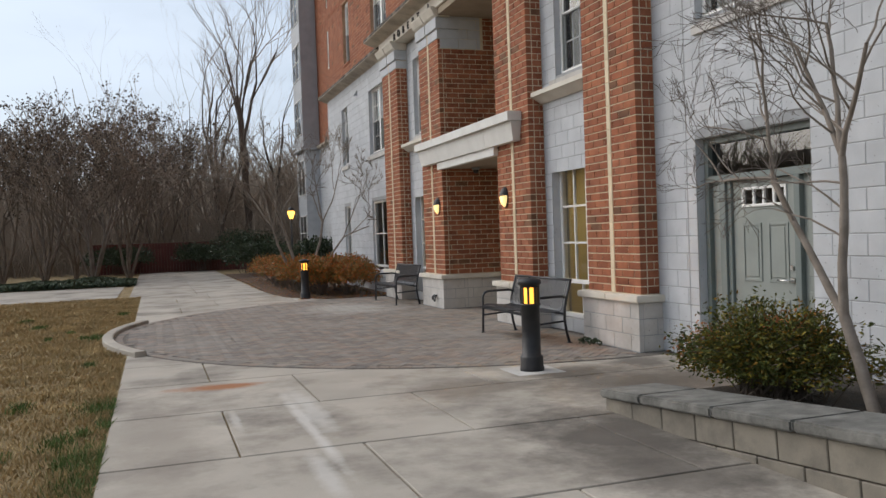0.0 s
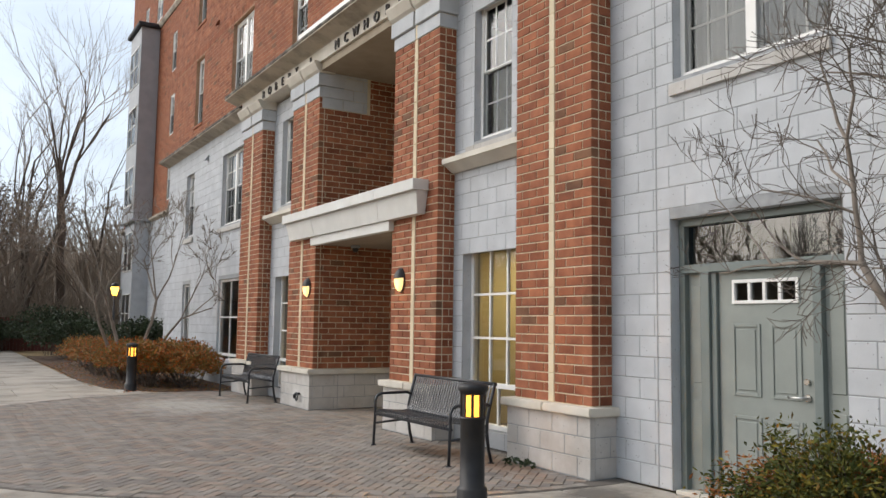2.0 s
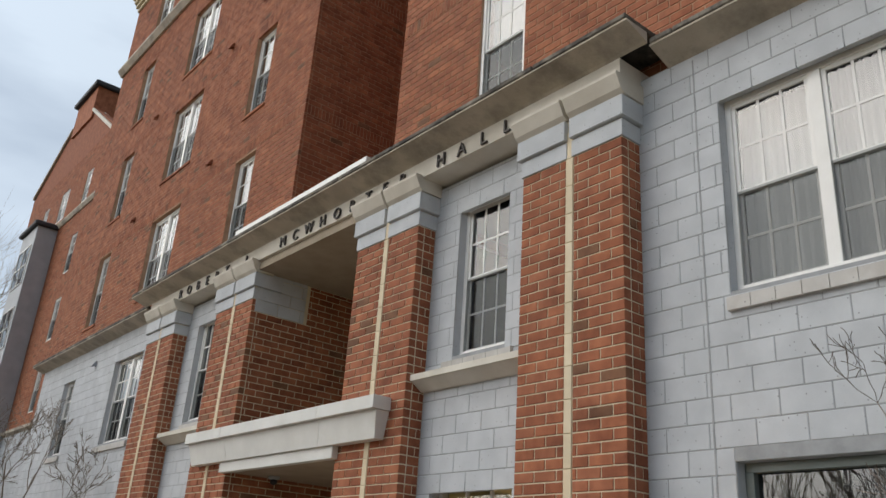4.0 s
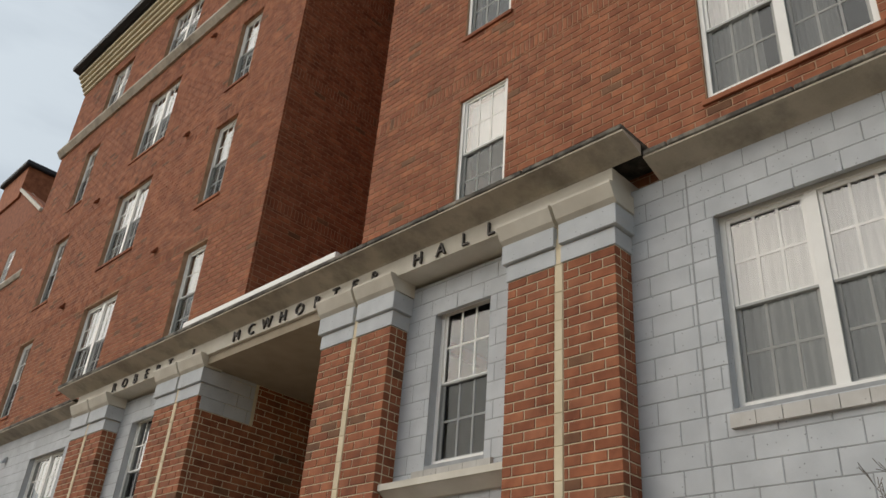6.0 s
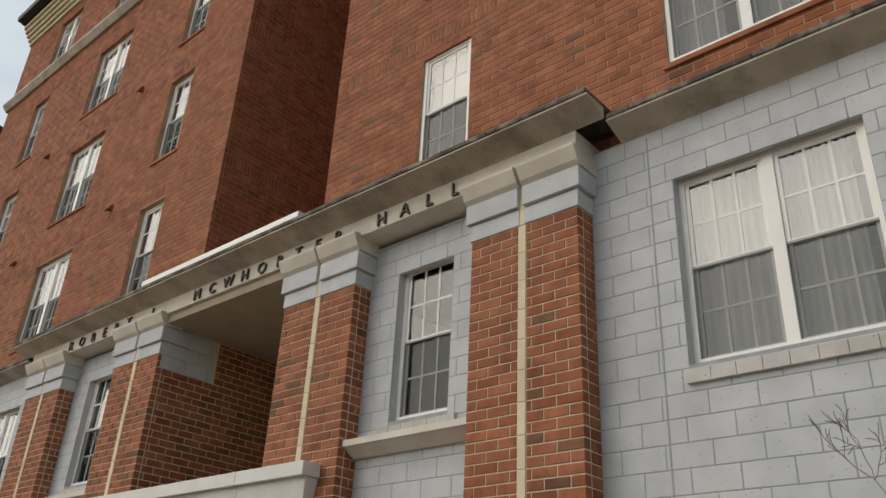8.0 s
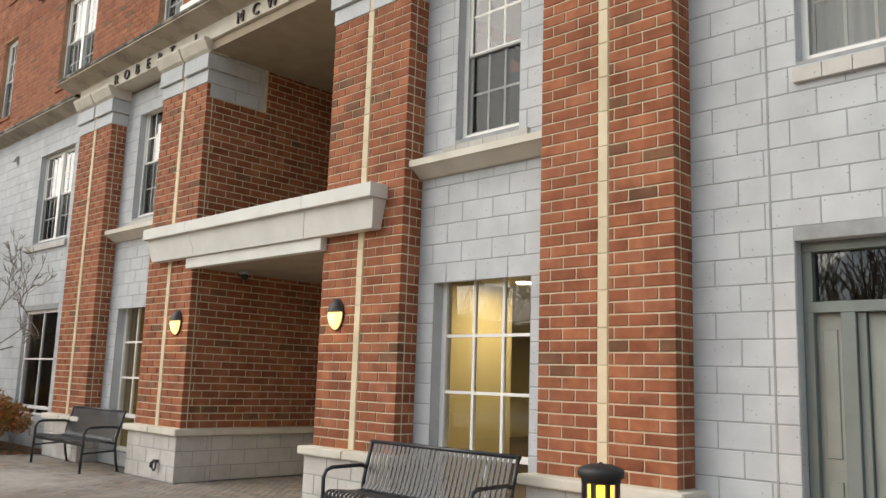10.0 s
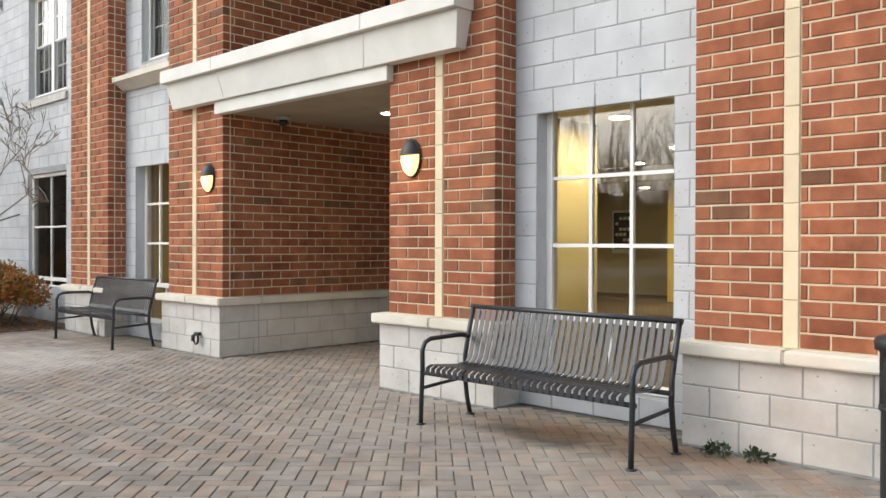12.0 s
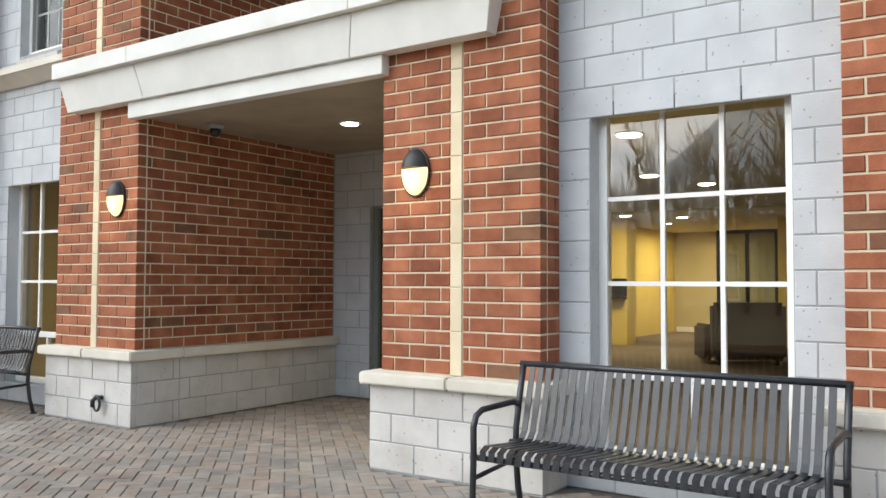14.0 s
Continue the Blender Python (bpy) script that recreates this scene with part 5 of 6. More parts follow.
PL, PW = 0.203, 0.1015
cells = []
rot = Matrix.Rotation(radians(45), 2)
for i in range(-95, 96):
    for j in range(-95, 96):
        s = (i - j) % 4
        if s == 0:
            c, r0 = ((i + 1.0) * PW, (j + 0.5) * PW), 0
        elif s == 3:
            c, r0 = ((i + 0.5) * PW, (j + 1.0) * PW), 90
        else:
            continue
        p = rot @ Vector(c)
        x, y = p.x + 3.6, p.y + 14.6
        if paver_ok(x, y, DISC_R - 0.17):
            cells.append((x, y, r0 + 45))
pv, pf = piece_arrays(PL - 0.008, 0.03, PW - 0.008)
tip = Matrix(((1, 0, 0), (0, 0, 1), (0, -1, 0))).to_4x4()
pme = bpy.data.meshes.new("paver")
pme.from_pydata([(v[0] - (PL - 0.008) / 2, v[2] - (PW - 0.008) / 2, -v[1]) for v in pv], [], [f for f in pf])
pme.materials.append(paver_mat)
pbm = bmesh.new()
pbm.from_mesh(pme)
bmesh.ops.recalc_face_normals(pbm, faces=pbm.faces[:])
pbm.to_mesh(pme)
pbm.free()
rnd = random.Random(8)
near_cells = [c for c in cells if 2.2 < c[0] < 4.7 and 10.4 < c[1] < 13.0][:300]
chosen = set(near_cells)
for x, y, r in near_cells:
    ob = new("paver", pme)
    ob.parent = disc
    ob.matrix_basis = pose(x, y, rnd.uniform(-0.002, 0.0015), rnd.uniform(-0.5, 0.5), rnd.uniform(-0.5, 0.5), r)
vs, fs = [], []
base_v = [v.co.copy() for v in pme.vertices]
base_f = [tuple(p.vertices) for p in pme.polygons]
for c in cells:
    if c in chosen:
        continue
    m = pose(c[0], c[1], rnd.uniform(-0.002, 0.0015), rnd.uniform(-0.5, 0.5), rnd.uniform(-0.5, 0.5), c[2])
    o = len(vs)
    vs += [tuple(m @ v) for v in base_v]
    fs += [tuple(i + o for i in f) for f in base_f]
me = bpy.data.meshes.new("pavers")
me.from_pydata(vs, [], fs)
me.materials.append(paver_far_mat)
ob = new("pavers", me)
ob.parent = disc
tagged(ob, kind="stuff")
# edge course of the court
n = 140
for k in range(n):
    a = math.pi / 2 + math.pi * (k + 0.5) / n
    x, y = DISC[0] + (DISC_R - 0.07) * math.cos(a), DISC[1] + (DISC_R - 0.07) * math.sin(a)
    ob = new("edge_paver", piece_mesh("edge_paver", math.pi * DISC_R / n - 0.008, 0.03, 0.12, paver_mat))
    ob.parent = disc
    ob.matrix_basis = pose(x, y, 0.0) @ pose(0, 0, 0, 0, 0, math.degrees(a) + 90) @ pose(0, 0, 0, -90, 0, 0) @ Matrix.Translation((-(math.pi * DISC_R / n - 0.008) / 2, 0, -0.06))
# raised kerb where the court bulges into the lawn
bm = bmesh.new()
ring = []
for k in range(40):
    a = math.pi - 0.42 + 0.84 * k / 39
    c, s = math.cos(a), math.sin(a)
    ring.append([bm.verts.new((DISC[0] + r * c, DISC[1] + r * s, z)) for r, z in ((DISC_R + 0.01, -0.1), (DISC_R + 0.01, 0.05), (DISC_R + 0.03, 0.065), (DISC_R + 0.16, 0.065), (DISC_R + 0.18, 0.05), (DISC_R + 0.18, -0.1))])
for a, b in zip(ring, ring[1:]):
    for i in range(5):
        bm.faces.new((a[i], a[i + 1], b[i + 1], b[i]))
bm.faces.new(ring[0][::-1])
bm.faces.new(ring[-1])
bmesh.ops.recalc_face_normals(bm, faces=bm.faces[:])
tagged(mesh_object("kerb", bm, concrete_mat), "low curved concrete kerb at the lawn edge", "kerb", kind="structure")
# floor of the recess
tagged(mesh_object("floor_niche", one_box(XP - 0.3, NICHE_BACK + 0.1, PIL[1][1] - 0.0, PIL[2][0] + 0.0, -0.1, -0.006), paver_bed_mat), "paved floor of the entrance recess", "floor", kind="structure")


# ---- benches ----
def bench(at):
    """Steel strap bench: bent slats, round end frames with arms, cross tubes."""
    b = thing("bench", "black powder-coated steel strap bench with looped arms", "bench", "benches by the entrance", at=at)
    LEN = 1.84
    prof = [(-0.015, 0.375), (-0.012, 0.425), (0.03, 0.445), (0.12, 0.438), (0.25, 0.425), (0.36, 0.418), (0.42, 0.43), (0.455, 0.47), (0.49, 0.58), (0.53, 0.72), (0.565, 0.845)]
    n = 31
    pitch = (LEN - 0.12) / n
    th = 0.006
    bm = bmesh.new()
    w = 0.037
    for sgn, prev in ((0, None),):
        top, bot = [], []
        for i, (x, z) in enumerate(prof):
            xa, za = prof[max(i - 1, 0)]
            xb, zb = prof[min(i + 1, len(prof) - 1)]
            d = Vector((xb - xa, zb - za)).normalized()
            nx, nz = -d.y * th, d.x * th
            top.append([bm.verts.new((x + nx, y, z + nz)) for y in (0, w)])
            bot.append([bm.verts.new((x, y, z)) for y in (0, w)])
        for i in range(len(prof) - 1):
            for q in ((top[i][0], top[i][1], top[i + 1][1], top[i + 1][0]), (bot[i][1], bot[i][0], bot[i + 1][0], bot[i + 1][1]),
                      (bot[i][0], top[i][0], top[i + 1][0], bot[i + 1][0]), (top[i][1], bot[i][1], bot[i + 1][1], top[i + 1][1])):
                bm.faces.new(q)
        bm.faces.new((top[0][1], top[0][0], bot[0][0], bot[0][1]))
        bm.faces.new((top[-1][0], top[-1][1], bot[-1][1], bot[-1][0]))
    bmesh.ops.recalc_face_normals(bm, faces=bm.faces[:])
    first = part("slat", bm, black_metal_mat, b)
    first.location = (0, 0.06 + 0.012, 0)
    for i in range(1, n):
        s = new("slat", first.data)
        s.parent = b
        s.location = (0, 0.06 + 0.012 + i * pitch, 0)
    for x, z, nm in ((0.568, 0.855, "top_rail"), (0.0, 0.385, "front_rail"), (0.43, 0.405, "seat_rail")):
        bm = bmesh.new()
        tube(bm, [(x, 0.0, z), (x, LEN, z)], 0.019 if nm == "top_rail" else 0.016, 10)
        part(nm, bm, black_metal_mat, b)
    for y in (0.02, LEN - 0.02):
        bm = bmesh.new()
        tube(bm, [(-0.02, y, 0.0), (-0.015, y, 0.2), (-0.005, y, 0.40), (-0.008, y, 0.55), (0.02, y, 0.61), (0.08, y, 0.635), (0.25, y, 0.638), (0.43, y, 0.64), (0.50, y, 0.62)], 0.018, 10)
        front = part("arm_frame", bm, black_metal_mat, b, "looped arm and front leg")
        bm = bmesh.new()
        tube(bm, [(0.53, y, 0.0), (0.49, y, 0.15), (0.465, y, 0.33), (0.47, y, 0.48), (0.51, y, 0.65), (0.568, y, 0.86)], 0.019, 10)
        rear = part("back_leg", bm, black_metal_mat, b)
        bm = bmesh.new()
        tube(bm, [(-0.012, y, 0.27), (0.2, y, 0.285), (0.47, y, 0.30)], 0.014, 8)
        part("side_brace", bm, black_metal_mat, b)
        for x in (-0.02, 0.53):
            bm = bmesh.new()
            lathe(bm, [(0.035, 0.0), (0.035, 0.008), (0.02, 0.012)], 12, pose(x, y, 0))
            part("foot_plate", bm, black_metal_mat, front if x < 0 else rear)
    return b


bench1 = bench(pose(4.80, 9.95, 0.0))
bench2 = copy_thing(bench1, pose(5.06, 17.56, 0.0))


# ---- bollard lamps ----
def bollard(at):
    b = thing("bollard_lamp", "black bollard lamp glowing amber through slots", "bollard lamp", "bollard lamps", at=at)
    bm = bmesh.new()
    lathe(bm, [(0.135, 0.0), (0.135, 0.03), (0.128, 0.05), (0.128, 0.15), (0.12, 0.165), (0.104, 0.175), (0.104, 0.722), (0.112, 0.727), (0.112, 0.745), (0.095, 0.747)], 32)
    part("post", bm, bollard_mat, b)
    bm = bmesh.new()
    lathe(bm, [(0.108, 0.93), (0.110, 0.955), (0.128, 0.962), (0.130, 0.995), (0.118, 1.012), (0.06, 1.03), (0.004, 1.035)], 32)
    cap = part("cap", bm, bollard_mat, b, "domed black cap")
    bm = bmesh.new()
    lathe(bm, [(0.07, 0.746), (0.07, 0.935)], 24)
    lens = part("lens", bm, bollard_glow, b, "glowing amber lens")
    for k in range(8):
        bm = bmesh.new()
        box(bm, 0.088, 0.108, -0.012, 0.012, 0.742, 0.935, pose(0, 0, 0, 0, 0, 45 * k + 10))
        part("bar", bm, bollard_mat, lens)
    bm = bmesh.new()
    lathe(bm, [(0.004, 1.03), (0.014, 1.036), (0.004, 1.042)], 10)
    part("knob", bm, bollard_mat, cap)
    return b


bo1 = bollard(pose(3.95, 8.24, -0.008))
bo2 = copy_thing(bo1, pose(3.66, 21.3, -0.008))
for x, y in ((3.95, 8.24), (3.66, 21.3)):
    tagged(mesh_object("bollard_pad", one_box(x - 0.28, x + 0.28, y - 0.28, y + 0.28, -0.05, -0.008, 0.004), base_block_mat), "pale square concrete pad under a bollard", "pad", kind="structure")
    lp = new("bollard_light", bpy.data.lights.new("bollard_light", "POINT"))
    lp.data.energy, lp.data.color, lp.data.shadow_soft_size = 260, (1.0, 0.42, 0.09), 0.078
    lp.location = (x, y, 0.85)


# ---- wall sconces ----
def sconce(at):
    s = thing("wall_sconce", "oval black wall sconce with a lit lower lens", "wall lamp", "entrance sconces", at=at)
    n = 28
    def half(z_from, z_to, mat, name, out, label=""):
        bm = bmesh.new()
        rings = []
        for k in range(9):
            f = k / 8
            ring = []
            for i in range(n):
                a = 2 * math.pi * i / n
                u, z = 0.115 * math.cos(a), 0.17 * math.sin(a)
                z = max(min(z, z_to), z_from)
                r = math.cos(f * math.pi / 2 * 0.98)
                ring.append(bm.verts.new((-out * math.sin(f * math.pi / 2), u * r, min(max(z * r, z_from), z_to))))
            rings.append(ring)
        for a, b in zip(rings, rings[1:]):
            for i in range(n):
                q = bm.faces.new((a[i], a[(i + 1) % n], b[(i + 1) % n], b[i]))
                q.smooth = True
        bmesh.ops.remove_doubles(bm, verts=bm.verts[:], dist=0.0006)
        bmesh.ops.recalc_face_normals(bm, faces=bm.faces[:])
        return part(name, bm, mat, s, label)
    half(0.03, 0.17, bollard_mat, "hood", 0.105, "black upper hood")
    half(-0.17, 0.03, sconce_glow, "lens", 0.092, "glowing warm lens")
    bm = bmesh.new()
    lathe(bm, [(1.0, 0.0), (1.0, 0.02)], 32, pose(0, 0, 0, 0, -90, 0) @ Matrix.Diagonal((0.178, 0.122, 1, 1)))
    part("back_plate", bm, bollard_mat, s)
    return s


sc1 = sconce(pose(XP - 0.004, 12.82, 2.135))
sc2 = copy_thing(sc1, pose(XP - 0.004, 16.36, 2.135))
for y in (12.82, 16.36):
    lp = new("sconce_light", bpy.data.lights.new("sconce_light", "POINT"))
    lp.data.energy, lp.data.color, lp.data.shadow_soft_size = 0.9, (1.0, 0.68, 0.34), 0.05
    lp.location = (XP - 0.2, y, 2.05)

# recess ceiling light and camera dome
dl = thing("downlight", "round recessed ceiling downlight in the recess, lit", "ceiling light", at=pose(6.97, 14.56, 2.888))
bm = bmesh.new()
lathe(bm, [(0.085, -0.012), (0.11, -0.012), (0.11, 0.004), (0.085, 0.004)], 20)
part("trim_ring", bm, white_mat, dl)
bm = bmesh.new()
lathe(bm, [(0.078, -0.022), (0.083, -0.018), (0.083, -0.004)], 20)
part("lens", bm, downlight_glow, dl, "glowing lens")
lp = new("recess_light", bpy.data.lights.new("recess_light", "SPOT"))
lp.data.energy, lp.data.color, lp.data.shadow_soft_size = 20, (1.0, 0.74, 0.42), 0.06
lp.data.spot_size, lp.data.spot_blend = math.radians(84), 0.7
lp.location = (6.97, 14.56, 2.84)
dome = thing("security_camera", "small dark dome camera under the recess ceiling", "camera dome", at=pose(6.31, 15.72, 2.89))
bm = bmesh.new()
lathe(bm, [(0.012, -0.125), (0.04, -0.115), (0.055, -0.085), (0.055, -0.05)], 20)
part("dome", bm, black_metal_mat, dome)
bm = bmesh.new()
lathe(bm, [(0.06, -0.05), (0.085, -0.04), (0.085, 0.0)], 20)
part("mount", bm, panel_grey_mat, dome, "grey mounting ring")

# pipe stub on the plinth
hb = thing("hose_bib", "small dark hose tap with a coiled end on the plinth", "tap", at=pose(XP - 0.07, 16.45, 0.20))
bm = bmesh.new()
tube(bm, [(0.0, 0, 0.05), (-0.07, 0, 0.05), (-0.10, 0, 0.03), (-0.10, 0, -0.03)], 0.022, 10)
part("spout", bm, black_metal_mat, hb)
bm = bmesh.new()
tube(bm, [(-0.06, 0.05 * math.cos(a), 0.0 + 0.07 * math.sin(a)) for a in [2 * math.pi * k / 16 for k in range(17)]], 0.013, 8)
part("wheel", bm, black_metal_mat, hb)
# small wall fittings high on the upper wall
for y, z in ((20.0, 15.6), (20.0, 12.6), (20.0, 9.6), (24.4, 12.6), (24.4, 9.6), (24.4, 5.85)):
    v = thing("wall_vent", "small hooded vent fixed to the wall", "vent", "wall vents", at=pose((XB if z > 6 else XW) - 0.003, y, z))
    bm = bmesh.new()
    extrude_profile(bm, [(0, 0.09), (-0.02, 0.09), (-0.1, -0.04), (-0.09, -0.06), (0, -0.02)], pose(0, 0.06, 0, 0, 0, -90), 0.12)
    part("hood", bm, panel_grey_mat if z < 6 else brick_mat, v)

# ---- low stone planter wall ----
pw = thing("planter_wall", "low block planter wall capped with dark flagstones", "wall", kind="structure")
tilt = pose(3.63, 6.1, 0.17) @ pose(0, 0, 0, -4.6, 0, 0)
y = 0.0
k = 0
while y > -3.4:
    ln = (0.62, 0.9, 0.78, 0.98)[k % 4]
    bm = bmesh.new()
    box(bm, -0.05, 0.52, y - ln + 0.008, y - 0.004, -0.075, 0.0, tilt, 0.014, 2)
    ob = part("flagstone", bm, flagstone_mat, pw)
    y -= ln
    k += 1
for j in range(8):
    for lvl in range(2):
        bm = bmesh.new()
        box(bm, 0.0, 0.3, -(j + 1) * 0.42 + 0.005 + lvl * 0.2, -j * 0.42 - 0.005 + (lvl * 0.2 if j else 0), -0.08 - 0.2 * (lvl + 1) + 0.004, -0.085 - 0.2 * lvl, tilt, 0.006)
        part("block", bm, planter_block_mat, pw)
bm = bmesh.new()
box(bm, 4.0, XW - 0.01, 1.0, 5.9, -0.1, 0.12)
planting_bed = tagged(mesh_object("planting_bed", bm, soil_mat), "dark soil bed behind the planter wall", "soil", kind="structure")
# mulch bed by the hedge
bm = bmesh.new()
outline = [(3.15, 40), (3.2, 30), (3.1, 25), (3.3, 22.3), (4.1, 20.9), (4.9, 20.75), (XW - 0.02, 20.7), (XW - 0.02, 40)]
vb = [bm.verts.new((x, y, 0.015)) for x, y in outline]
va = [bm.verts.new((x, y, -0.05)) for x, y in outline]
bm.faces.new(vb)
for i in range(len(outline)):
    bm.faces.new((va[i], va[(i + 1) % len(outline)], vb[(i + 1) % len(outline)], vb[i]))
bmesh.ops.recalc_face_normals(bm, faces=bm.faces[:])
tagged(mesh_object("mulch_bed", bm, mulch_mat), "reddish pine-straw mulch bed under the hedge", "mulch", kind="structure")


# ---- plants ----
twig_near_mat = material("myrtle_twigs", (0.11, 0.09, 0.075), (0.20, 0.17, 0.145), 7, 0.9, 60, 0.0, spec=0.2)


def link_mesh(name, vs, fs, mat, parent=None, smooth=False):
    me = bpy.data.meshes.new(name)
    me.from_pydata(vs, [], fs)
    me.materials.append(mat)
    if smooth:
        me.polygons.foreach_set("use_smooth", [True] * len(me.polygons))
    ob = new(name, me)
    if parent:
        ob.parent = parent
    return ob


def limb(vs, fs, pts, radii, sides):
    """Adds a tapered limb along points to plain lists."""
    up = None
    o = len(vs)
    for i, p in enumerate(pts):
        d = (pts[min(i + 1, len(pts) - 1)] - pts[max(i - 1, 0)])
        d = d.normalized() if d.length > 1e-6 else Vector((0, 0, 1))
        up = d.orthogonal().normalized() if up is None else (up - d * up.dot(d)).normalized()
        side = d.cross(up)
        for k in range(sides):
            a = 2 * math.pi * k / sides
            vs.append(tuple(p + radii[i] * (math.cos(a) * up + math.sin(a) * side)))
    for i in range(len(pts) - 1):
        for k in range(sides):
            k2 = (k + 1) % sides
            fs.append((o + i * sides + k, o + i * sides + k2, o + (i + 1) * sides + k2, o + (i + 1) * sides + k))


def grow(rnd, out, p, d, length, radius, level, levels, spread, lift, kids, wob=0.18, shrink=0.72, ends=None, segs=4, high=False, thin=0.003):
    """Recursive bare limb; out collects (level, points, radii)."""
    pts, rad = [p.copy()], [radius]
    q = p.copy()
    dd = d.normalized()
    for i in range(segs):
        dd = (dd + Vector((rnd.gauss(0, wob), rnd.gauss(0, wob), rnd.gauss(0, wob) + lift))).normalized()
        q = q + dd * (length / segs)
        pts.append(q.copy())
        rad.append(max(thin, radius * (1 - (i + 1) / segs * 0.42)))
    out.append((level, pts, rad))
    if level >= levels:
        if ends is not None:
            ends.append(q.copy())
        return
    for k in range(kids if level < levels - 1 else kids + 1):
        at = (segs if high and level == 0 else rnd.choice((segs, segs - 1, segs - 1, segs - 2))) if k else segs
        axis = dd.orthogonal().normalized()
        axis.rotate(Matrix.Rotation(rnd.uniform(0, 2 * math.pi), 3, dd))
        nd = (dd * math.cos(spread) + axis * math.sin(spread) * rnd.uniform(0.6, 1.25)).normalized()
        grow(rnd, out, pts[at], nd, length * shrink * rnd.uniform(0.75, 1.15), rad[at] * rnd.uniform(0.62, 0.8), level + 1, levels, spread, lift, kids, wob, shrink, ends, segs, high, thin)


def tree_meshes(out, split, near_sides=7, twig_sides=3):
    tv, tf, cv, cf = [], [], [], []
    for level, pts, rad in out:
        if level <= split:
            limb(tv, tf, pts, rad, near_sides if level < 2 else 5)
        else:
            limb(cv, cf, pts, rad, twig_sides)
    return tv, tf, cv, cf


def bare_tree(label, base, stems, seed, levels, mat, twig_mat, spread=0.5, lift=0.05, kids=2, wob=0.16, shrink=0.72, heads=0, head_mat=None, group="", sides=7, split=2, high=False, thin=0.003):
    rnd = random.Random(seed)
    t = thing("tree", label, "tree", group)
    out, ends = [], []
    for d, ln, r in stems:
        grow(rnd, out, Vector(base) + Vector((d[0], d[1], 0)).normalized() * r * 0.7 if (d[0] or d[1]) else Vector(base), Vector(d), ln, r, 0, levels, spread, lift, kids, wob, shrink, ends, 4, high, thin)
    tv, tf, cv, cf = tree_meshes(out, split, sides)
    link_mesh("trunk", tv, tf, mat, t, True)
    link_mesh("crown", cv, cf, twig_mat, t)
    if heads:
        vs, fs = [], []
        for e in ends:
            if rnd.random() < heads:
                for _ in range(8):
                    c = e + Vector((rnd.gauss(0, 0.09), rnd.gauss(0, 0.09), rnd.gauss(0, 0.12)))
                    a = Vector((rnd.gauss(0, 1), rnd.gauss(0, 1), rnd.gauss(0, 1))).normalized() * 0.06
                    b = a.orthogonal().normalized() * 0.045
                    o = len(vs)
                    vs += [tuple(c - a), tuple(c + b), tuple(c + a), tuple(c - b)]
                    fs.append((o, o + 1, o + 2, o + 3))
        tagged(link_mesh("seed_cluster", vs, fs, head_mat, t), kind="stuff")
    return t


